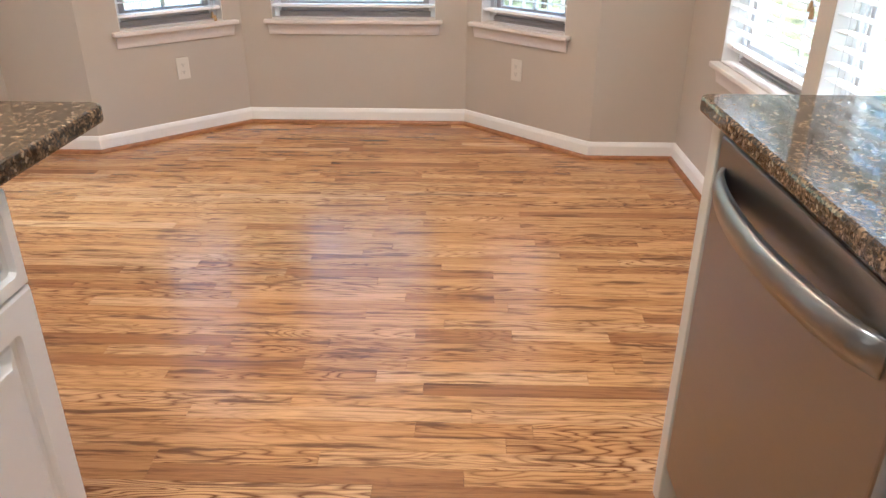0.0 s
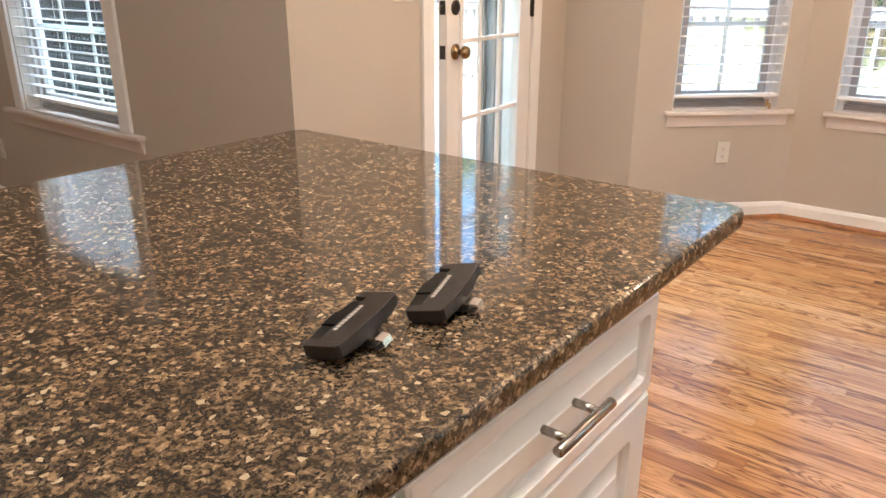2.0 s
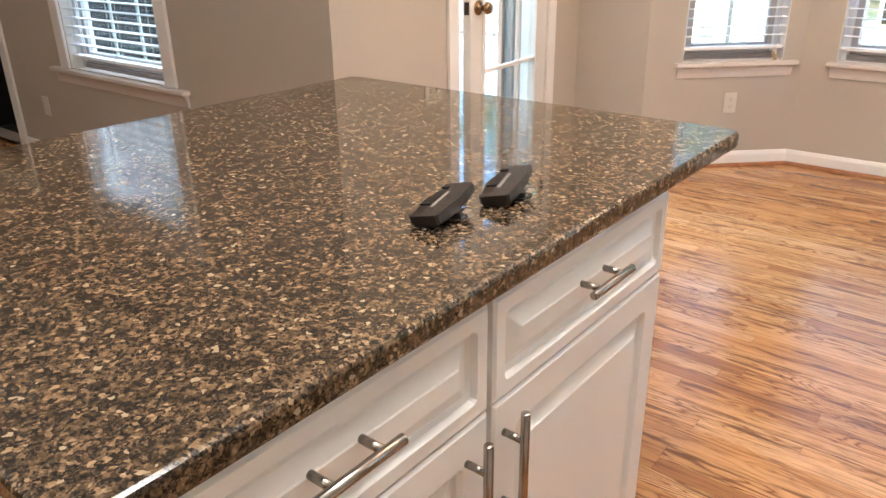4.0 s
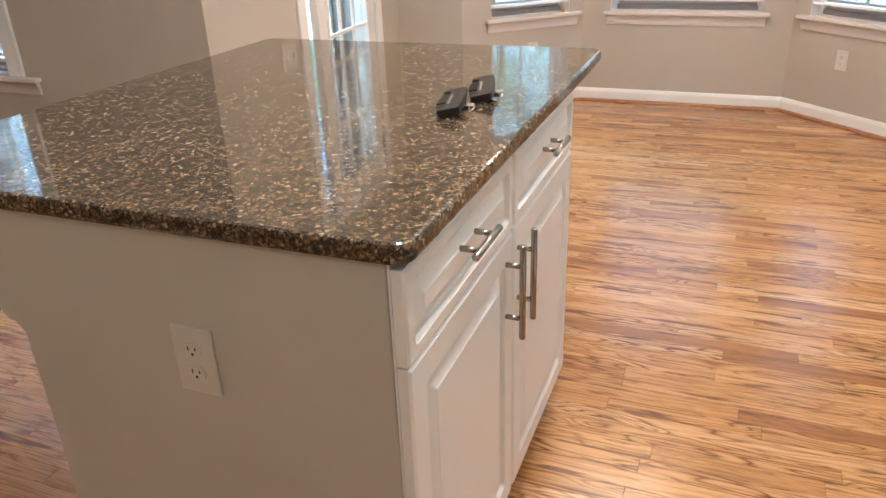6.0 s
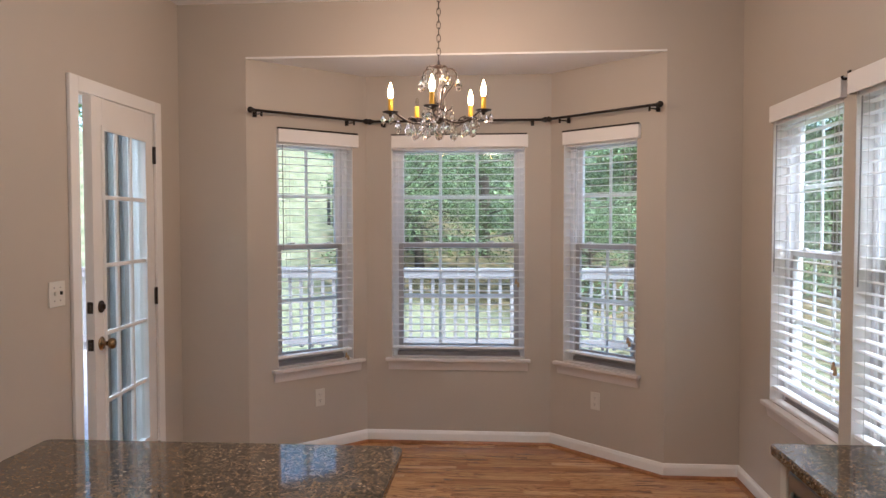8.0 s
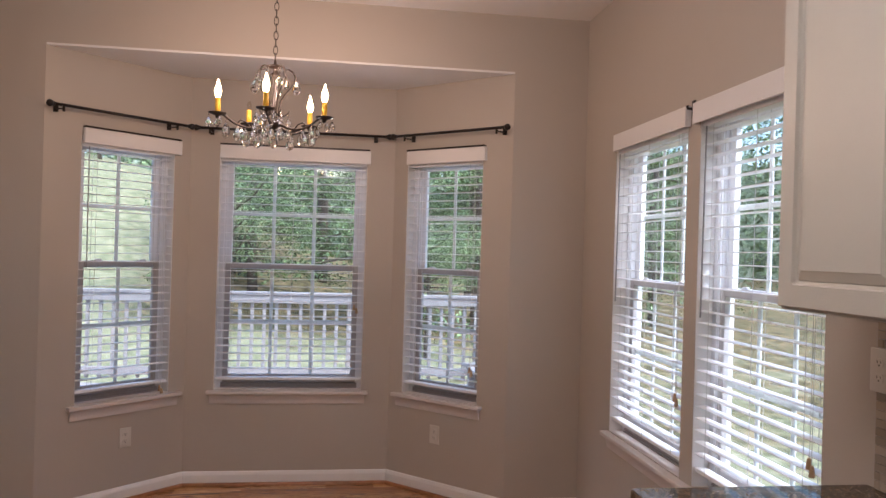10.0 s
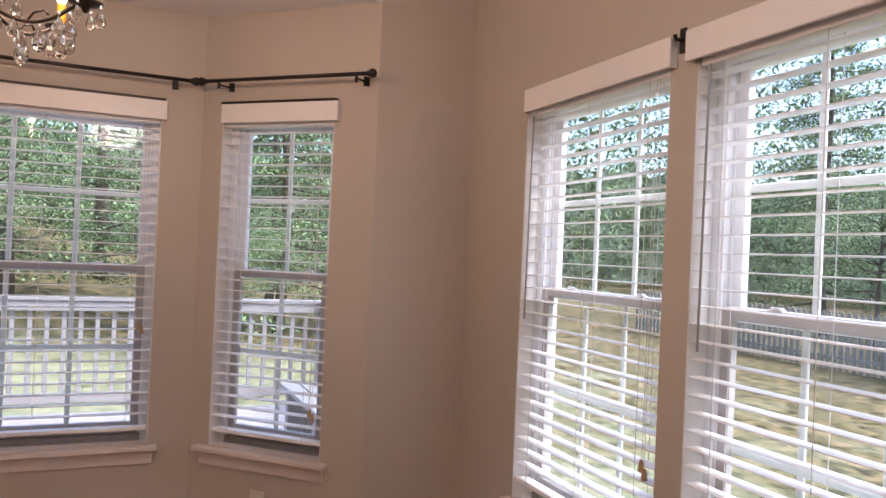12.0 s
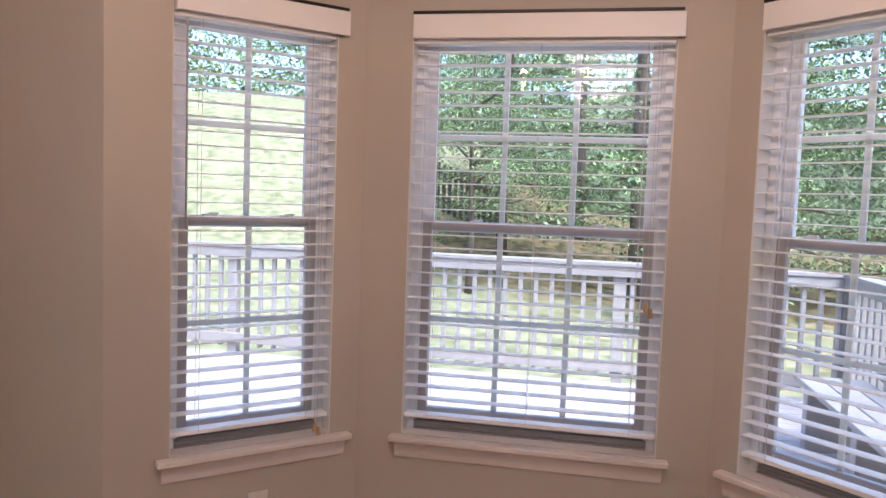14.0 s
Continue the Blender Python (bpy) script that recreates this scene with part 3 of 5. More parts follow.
def slat_mesh(w):
    bm = bmesh.new()
    n = 6
    top, bot = [], []
    for i in range(n + 1):
        y = -0.0245 + 0.049 * i / n
        z = 0.0014 * (1 - (2 * i / n - 1) ** 2)
        top.append([bm.verts.new((x, y, z + 0.0012)) for x in (-w / 2, w / 2)])
        bot.append([bm.verts.new((x, y, z - 0.0012)) for x in (-w / 2, w / 2)])
    for r in (top, bot):
        for a, b in zip(r, r[1:]):
            bm.faces.new((a[0], a[1], b[1], b[0]))
    for i in (0, n):
        bm.faces.new((top[i][0], top[i][1], bot[i][1], bot[i][0]))
    for j in (0, 1):
        bm.faces.new([r[j] for r in top] + [r[j] for r in bot[::-1]])
    bmesh.ops.recalc_face_normals(bm, faces=bm.faces[:])
    me = bpy.data.meshes.new("slat")
    bm.to_mesh(me); bm.free()
    me.materials.append(M_SLAT)
    return me


def blind(m, w, z0=ZS, z1=ZT, val=(0.022, 0.022), cord_side=1, cord_len=0.55, wand_len=0.72, wand=True, tilt=0.0, label=""):
    """A white slatted blind inside the opening, w wide, with its valance on the wall."""
    root = empty("window_blind", m)
    tagged(root, label or "white two-inch slatted blind, lowered with open slats, in a window", "blind", "window blinds")
    h = w / 2 - 0.0055
    bm = bmesh.new()
    add_box(bm, -w / 2 - val[0], w / 2 + val[1], -0.028, -0.018, z1 - 0.045, z1 + 0.040, 0.002, 1)
    for s, v in ((-1, val[0]), (1, val[1])):
        xa = s * (w / 2 + v)
        add_box(bm, min(xa, xa - s * 0.010), max(xa, xa - s * 0.010), -0.018, -0.001, z1 - 0.045, z1 + 0.040)
    part("valance", bm, M_VAL, root, "white painted valance")
    if m.translation.y > 3.6:
        # dark strip modelled in place of the shadow line above the valance
        bm = bmesh.new()
        add_box(bm, -w / 2 - val[0] + 0.001, w / 2 + val[1] - 0.008, -0.0315, -0.001, z1 + 0.0405, z1 + 0.0505, 0.001, 1)
        part("valance_shadow_strip", bm, M_IRON, root, "thin dark strip for the shadow line along the top of the valance")
    bm = bmesh.new()
    add_box(bm, -h, h, 0.008, 0.060, z1 - 0.058, z1 - 0.014, 0.002, 1)
    part("headrail", bm, M_SLAT, root)
    me = slat_mesh(2 * h)
    pitch = 0.0475
    z, zs = z1 - 0.085, []
    zb = z0 + 0.072
    while z > zb + 0.018:
        zs.append(z)
        z -= pitch
    for z in zs:
        o = new("slat", me)
        o.parent = root
        o.matrix_basis = pose(0, 0.031, z, tilt)
    bm = bmesh.new()
    add_box(bm, -h, h, 0.012, 0.060, zb - 0.010, zb + 0.006, 0.003, 2)
    part("bottom_rail", bm, M_SLAT, root)
    n = 2 if w < 0.7 else 3
    for i in range(n):
        x = -h + 0.09 + (2 * h - 0.18) * i / (n - 1)
        bm = bmesh.new()
        for y in (0.0055, 0.0565):
            add_box(bm, x - 0.0008, x + 0.0008, y - 0.0008, y + 0.0008, zb, z1 - 0.058)
        part("ladder_cord", bm, M_CORD, root)
    xc = cord_side * (h - 0.055)
    bm = bmesh.new()
    for dx, dl in ((0.0, 0.0), (0.012, 0.02)):
        add_tube(bm, [(xc + dx, 0.004, z1 - 0.058), (xc + dx * 0.8, 0.003, z1 - cord_len - dl)], 0.0010, 5)
    part("lift_cord", bm, M_CORD, root)
    for dx, dl in ((0.0, 0.0), (0.012, 0.02)):
        bm = bmesh.new()
        add_lathe(bm, [(0.003, 0.0), (0.006, -0.004), (0.0075, -0.016), (0.010, -0.034), (0.009, -0.036)], 8, (xc + dx * 1.3, 0.001, z1 - cord_len - dl))
        part("tassel", bm, M_TASSEL, root, "small turned wooden tassel")
    if wand:
        bm = bmesh.new()
        xw = -cord_side * (h - 0.04)
        add_tube(bm, [(xw, 0.002, z1 - 0.06), (xw, -0.003, z1 - wand_len)], 0.0035, 6)
        part("tilt_wand", bm, M_WAND, root, "grey plastic tilt wand")
    return root


def along(p, q, s):
    """The pose at s metres along the wall from p to q, x along it, y outward."""
    d = (Vector(q) - Vector(p)).normalized()
    return Matrix.Translation((p[0] + d.x * s, p[1] + d.y * s, 0)) @ Matrix.Rotation(math.atan2(d.y, d.x), 4, "Z")


mA, mB, mC = along(A0, AB, SC), along(AB, BC, (0.177 + 1.102) / 2), along(BC, C0, LEN - SC)
mD, mE = along((XR, YB), (XR, 0), YB - (D0 + D1) / 2), along((XR, YB), (XR, 0), YB - (E0_ + E1_) / 2)
mF = along((XFAR, YF), (XL, YF), (FX0 + FX1) / 2 - XFAR)
window("window_1", mA, WIN, 2, stool_w=0.693, stool_shift=0.013)
window("window_2", mB, 0.925, 3, stool_w=1.005, stool_shift=0.0)
window("window_3", mC, WIN, 2, stool_w=0.675, stool_shift=-0.010)
window("window_4", mD, D0 - D1, 3, stool_w=1.775, stool_shift=0.47)
window("window_5", mE, E0_ - E1_, 3, stool=False)
window("window_6", mF, FX1 - FX0, 3, stool_w=FX1 - FX0 + 0.37)
blind(mA, WIN, val=(-0.005, 0.032), cord_side=1, cord_len=1.45, wand_len=0.74)
blind(mB, 0.925, val=(-0.004, 0.020), cord_side=1, cord_len=0.95, wand=False)
blind(mC, WIN, val=(-0.010, 0.026), cord_side=1, cord_len=1.28, wand=False)
blind(mD, D0 - D1, val=(-0.02, 0.025), cord_side=1, cord_len=1.16, wand_len=0.82)
blind(mE, E0_ - E1_, val=(0.02, 0.02), cord_side=1, cord_len=1.18, wand_len=0.82)
blind(mF, FX1 - FX0, val=(0, 0), cord_side=1, cord_len=0.8, wand=False)
# casing round the family room window
bm = bmesh.new()
for a in ((FX0 - 0.09, FX0, ZS, 2.1), (FX1, FX1 + 0.09, ZS, 2.1), (FX0 - 0.09, FX1 + 0.09, 2.1, 2.19)):
    add_box(bm, a[0], a[1], YF - 0.018, YF - 0.0005, a[2] + 0.001, a[3], 0.004, 2)
tagged(ob_from("trim_window", bm, M_TRIM), "white painted casing round the family room window", kind="structure")
bm = bmesh.new()
for a in ((XFAR + 0.14, XFAR + 0.23, 0.0, 2.05), (XFAR + 1.05, XFAR + 1.14, 0.0, 2.05), (XFAR + 0.14, XFAR + 1.14, 2.05, 2.14)):
    add_box(bm, a[0], a[1], YF - 0.018, YF - 0.0005, a[2], a[3] - 0.0005, 0.004, 2)
tagged(ob_from("trim_doorway", bm, M_TRIM), "white painted casing of a dark doorway", kind="structure")

# ---------------- patio door ----------------
bm = bmesh.new()
CW = 0.072
for a in ((DY0 - CW, DY0, 0.0, DH + CW), (DY1, DY1 + CW, 0.0, DH + CW), (DY0, DY1, DH, DH + CW)):
    add_box(bm, XL + 0.0005, XL + 0.018, a[0] + 0.0, a[1] - 0.0, a[2], a[3], 0.004, 2)
add_box(bm, XL - TH, XL - 0.0, DY0, DY0 + 0.012, 0.0, DH)
add_box(bm, XL - TH, XL - 0.0, DY1 - 0.012, DY1, 0.0, DH)
add_box(bm, XL - TH, XL - 0.0, DY0 + 0.012, DY1 - 0.012, DH - 0.012, DH)
tagged(ob_from("trim_door", bm, M_TRIM), "white painted door casing and jamb", kind="structure")
SW = DY1 - DY0 - 0.03           # slab width
door = empty("door_1", Matrix.Translation((XL + 0.006, DY1 - 0.014, 0)) @ Matrix.Rotation(radians(4.7), 4, "Z"))
tagged(door, "white fifteen-light glazed patio door standing slightly open", "door", kind="structure")
# the slab hangs from its hinge at the origin towards -y, its face at x = 0
z0d, z1d = 0.012, DH - 0.016
gx = (-SW + 0.108, -0.115)      # glass from y to y
gz = (0.32, 2.005)
bm = bmesh.new()
add_box(bm, -0.044, 0.0, -SW, gx[0], z0d, z1d, 0.002, 1)
add_box(bm, -0.044, 0.0, gx[1], 0.0, z0d, z1d, 0.002, 1)
add_box(bm, -0.044, 0.0, gx[0], gx[1], z0d, gz[0], 0.002, 1)
add_box(bm, -0.044, 0.0, gx[0], gx[1], gz[1], z1d, 0.002, 1)
for a in ((gx[0] - 0.014, gx[0] + 0.010, gz[0] - 0.014, gz[1] + 0.014), (gx[1] - 0.010, gx[1] + 0.014, gz[0] - 0.014, gz[1] + 0.014)):
    add_box(bm, -0.001, 0.008, a[0], a[1], a[2], a[3], 0.003, 2)
for z in (gz[0], gz[1]):
    add_box(bm, -0.001, 0.0078, gx[0], gx[1], z - 0.012, z + 0.012, 0.003, 2)
part("door_slab", bm, M_DOORP, door)
bm = bmesh.new()
add_box(bm, -0.026, -0.022, gx[0] - 0.004, gx[1] + 0.004, gz[0] - 0.004, gz[1] + 0.004)
g = part("pane", bm, M_GLASS, door)
g.visible_shadow = False
for i in (1, 2):
    y = gx[0] + (gx[1] - gx[0]) * i / 3
    bm = bmesh.new()
    add_box(bm, -0.021, -0.004, y - 0.010, y + 0.010, gz[0], gz[1], 0.003, 1)
    part("muntin", bm, M_DOORP, door)
for i in range(1, 5):
    z = gz[0] + (gz[1] - gz[0]) * i / 5
    bm = bmesh.new()
    add_box(bm, -0.0205, -0.0035, gx[0], gx[1], z - 0.010, z + 0.010, 0.003, 1)
    part("muntin", bm, M_DOORP, door)
ky = -SW + 0.062
bm = bmesh.new()
add_lathe(bm, [(0.0, 0.0), (0.033, 0.0), (0.034, 0.004), (0.028, 0.009), (0.013, 0.012), (0.011, 0.030), (0.018, 0.036), (0.027, 0.046), (0.028, 0.056), (0.022, 0.066), (0.010, 0.070), (0.0, 0.070)], 24, (0.0, ky, 0.955), "x")
part("door_handle", bm, M_KNOB, door, "round aged brass door knob", True)
bm = bmesh.new()
add_lathe(bm, [(0.0, 0.0), (0.030, 0.0), (0.031, 0.005), (0.024, 0.010), (0.0, 0.011)], 24, (0.0, ky, 1.135), "x")
add_box(bm, 0.010, 0.024, ky - 0.004, ky + 0.004, 1.122, 1.148, 0.002, 1)
part("deadbolt", bm, M_BRONZE, door, "bronze deadbolt thumb turn")
for z in (0.955, 1.135):
    bm = bmesh.new()
    add_box(bm, -0.036, -0.008, -SW - 0.0015, -SW + 0.001, z - 0.028, z + 0.028, 0.0006, 1)
    add_box(bm, -0.028, -0.016, -SW - 0.012, -SW - 0.001, z - 0.010, z + 0.010, 0.001, 1)
    part("latch_plate", bm, M_BRONZE, door, "bronze latch plate on the door edge")
for z in (0.22, 1.12, 1.93):
    bm = bmesh.new()
    add_tube(bm, [(0.008, 0.004, z - 0.05), (0.008, 0.004, z + 0.05)], 0.007, 8)
    add_box(bm, -0.001, 0.003, -0.012, 0.004, z - 0.048, z + 0.048)
    part("hinge", bm, M_BRONZE, door, "bronze butt hinge")
box("threshold", XL - TH - 0.03, XL + 0.01, DY0 + 0.012, DY1 - 0.012, -0.03, 0.010, M_BRONZE)
tagged(bpy.data.objects["threshold"], "bronze door threshold", kind="structure")
# white corner boards outside, at the door's hinge side
post = empty("trim_corner", Matrix.Translation((XL - TH, DY1 + 0.02, 0)))
tagged(post, "white painted corner boards outside the patio door", kind="structure")
for x0, x1, y0 in ((-0.045, -0.001, 0.0), (-0.105, -0.080, 0.0), (-0.165, -0.150, 0.0)):
    bm = bmesh.new()
    add_box(bm, x0, x1, y0, y0 + 0.03, -0.5, 2.6, 0.003, 1)
    part("board", bm, M_RAIL, post)
bm = bmesh.new()
add_box(bm, -0.160, -0.002, 0.031, 0.045, -0.5, 2.6, 0.002, 1)
part("backing_board", bm, M_GREYBOARD, post, "grey siding between the white boards")


# ---------------- outlets and switches ----------------
def outlet(m, double=False, switch=False, label=""):
    """A cover plate, facing -y, centred at the pose."""
    root = empty("light_switch" if switch else "wall_outlet", m)
    tagged(root, label or ("ivory double switch plate on a greige wall" if switch else "ivory duplex outlet with cover plate"), "light switch" if switch else "outlet", "wall plates")
    w = 0.060 if switch else 0.036
    bm = bmesh.new()
    add_box(bm, -w, w, -0.006, 0.0, -0.0575, 0.0575, 0.003, 2)
    part("cover_plate", bm, M_PLATE, root)
    if switch:
        for x in (-0.023, 0.023):
            bm = bmesh.new()
            add_box(bm, x - 0.005, x + 0.005, -0.016, -0.005, -0.004, 0.012, 0.002, 1)
            part("toggle", bm, M_PLATE if x < 0 else M_BRONZE, root)
            for z in (-0.030, 0.030):
                bm = bmesh.new()
                add_lathe(bm, [(0.003, -0.0065), (0.003, -0.0055)], 8, (x, 0, z), "y")
                part("screw", bm, M_BRONZE, root)
    else:
        for z in (-0.020, 0.020):
            bm = bmesh.new()
            pts = [(0.0165 * math.cos(a), 0.0145 * math.sin(a)) for a in (2 * math.pi * k / 20 for k in range(20))]
            v0 = [bm.verts.new((x, -0.0085, z + max(-0.012, min(0.012, y)))) for x, y in pts]
            v1 = [bm.verts.new((x, -0.0055, z + max(-0.012, min(0.012, y)))) for x, y in pts]
            bm.faces.new(v0)
            for i in range(20):
                bm.faces.new((v0[i], v0[(i + 1) % 20], v1[(i + 1) % 20], v1[i]))
            rec = part("receptacle", bm, M_PLATE, root)
            for x, hh in ((-0.0063, 0.0045), (0.0063, 0.0038)):
                bm = bmesh.new()
                add_box(bm, x - 0.0011, x + 0.0011, -0.0089, -0.0084, z + 0.002 - hh + 0.002, z + 0.002 + hh)
                part("slot", bm, M_SLOT, rec)
            bm = bmesh.new()
            add_lathe(bm, [(0.0025, -0.0089), (0.0025, -0.0084)], 8, (0, 0, z - 0.0065), "y")
            part("slot", bm, M_SLOT, rec)
        bm = bmesh.new()
        add_lathe(bm, [(0.003, -0.0068), (0.003, -0.0055)], 8, (0, 0, 0), "y")
        part("screw", bm, M_PLATE, root)
    return root


up = Matrix.Translation
outlet(along(A0, AB, 0.505) @ up((0, -0.0005, 0.370)), label="ivory duplex outlet under the bay window")
outlet(along(BC, C0, LEN - 0.505) @ up((0, -0.0005, 0.376)), label="ivory duplex outlet under the bay window")
outlet(along((XFAR, YF), (XL, YF), -4.78 - XFAR) @ up((0, -0.0005, 0.335)), label="ivory duplex outlet low on the family room wall")
outlet(along((XL, YF), (XL, YB), 2.455 - YF) @ up((0, -0.0005, 1.22)), switch=True, label="ivory double switch plate beside the patio door")
outlet(Matrix.Translation((-0.850, 0.0015, 0.682)), label="ivory duplex outlet on the island's end panel")
outlet(along((XR, YB), (XR, 0), YB - 1.322) @ up((0, -0.0165, 1.235)), label="ivory duplex outlet on the mosaic backsplash")

# ---------------- curtain rods ----------------
RZ = 2.228
off = 0.10


def curtain_rod(p, q, b0, b1, f0, f1, label):
    root = empty("curtain_rod", Matrix.Translation(p))
    tagged(root, label, "curtain rod", "curtain rods")
    d = (Vector(q) - Vector(p)); length = d.length; d.normalize()
    n = Vector((-d.y, d.x, 0))
    bm = bmesh.new()
    add_tube(bm, [d * 0.0, d * length], 0.0085, 12)
    part("rod", bm, M_IRON, root, smooth=True)
    for s, on in ((0.0, f0), (length, f1)):
        if not on:
            continue
        sg = -1 if s == 0 else 1
        bm = bmesh.new()
        c = d * s
        for rr, dd in ((0.012, 0.004), (0.019, 0.022)):
            bmesh.ops.create_uvsphere(bm, u_segments=14, v_segments=10, radius=rr, matrix=Matrix.Translation(c + d * sg * dd))
        part("finial", bm, M_IRON, root, "round black iron finial", True)
    for s in (b0, b1):
        bm = bmesh.new()
        c = d * s
        add_tube(bm, [c + Vector((0, 0, -0.012)), c + n * 0.02 + Vector((0, 0, -0.016)), c + n * (off - 0.008) + Vector((0, 0, -0.012))], 0.0038, 8)
        add_box(bm, c.x + n.x * (off - 0.008) - 0.012, c.x + n.x * (off - 0.008) + 0.012, c.y + n.y * (off - 0.008) - 0.006, c.y + n.y * (off - 0.008) + 0.006, -0.028, 0.010)
        add_box(bm, c.x - 0.006, c.x + 0.006, c.y - 0.006, c.y + 0.006, -0.034, -0.004, 0.002, 1)
        part("bracket", bm, M_IRON, root)
    return root


def inset(p, q, s, dist):
    d = (Vector(q) - Vector(p)).normalized()
    return (p[0] + d.x * s + d.y * dist, p[1] + d.y * s - d.x * dist, RZ)


curtain_rod(inset(A0, AB, 0.005, off), inset(A0, AB, LEN - 0.085, off), 0.05, LEN - 0.165, True, True, "black iron curtain rod over the bay's side window")
curtain_rod(inset(AB, BC, 0.068, off), inset(AB, BC, 1.211, off), 0.06, 1.083, True, True, "black iron curtain rod over the bay's middle window")
curtain_rod(inset(BC, C0, 0.085, off), inset(BC, C0, LEN - 0.005, off), 0.07, LEN - 0.14, True, True, "black iron curtain rod over the bay's side window")
# bracket left on the window wall
root = empty("rod_bracket", Matrix.Translation((XR, 2.43, 2.125)))
tagged(root, "black iron rod bracket fixed to the wall between two windows", "bracket")
bm = bmesh.new()
add_box(bm, -0.008, -0.0005, -0.012, 0.012, -0.035, 0.035, 0.002, 1)
add_tube(bm, [(-0.006, 0, 0.0), (-0.030, 0, 0.0), (-0.034, 0, 0.012)], 0.006, 8)
part("bracket_arm", bm, M_IRON, root)

# ---------------- chandelier ----------------
CX, CY = -0.52, 2.885
ch = empty("chandelier", Matrix.Translation((CX, CY, -0.012)))
tagged(ch, "five-arm antique bronze chandelier with candle bulbs and crystal drops, lit", "chandelier")
bm = bmesh.new()
add_lathe(bm, [(0.0, 2.03), (0.010, 2.035), (0.024, 2.048), (0.034, 2.060), (0.030, 2.072), (0.012, 2.082), (0.009, 2.12), (0.016, 2.135), (0.009, 2.15), (0.008, 2.25), (0.016, 2.262), (0.020, 2.275), (0.008, 2.285), (0.007, 2.30), (0.028, 2.306), (0.034, 2.312), (0.006, 2.322), (0.005, 2.34), (0.0, 2.34)], 18)
part("column", bm, M_BRONZE, ch, "turned bronze column", True)


def crystal(x, y, z, size, parent):
    size *= 1.18
    bm = bmesh.new()
    add_lathe(bm, [(0.0, 0.0), (0.10 * size, -0.12 * size), (0.26 * size, -0.45 * size), (0.30 * size, -0.68 * size), (0.20 * size, -0.90 * size), (0.0, -1.0 * size)], 7, (x, y, z - 0.012))
    add_lathe(bm, [(0.0, 0.0), (0.0045, -0.0045), (0.0, -0.009)], 6, (x, y, z - 0.001))
    return part("crystal_drop", bm, M_CRYSTAL, parent, "clear cut crystal drop")


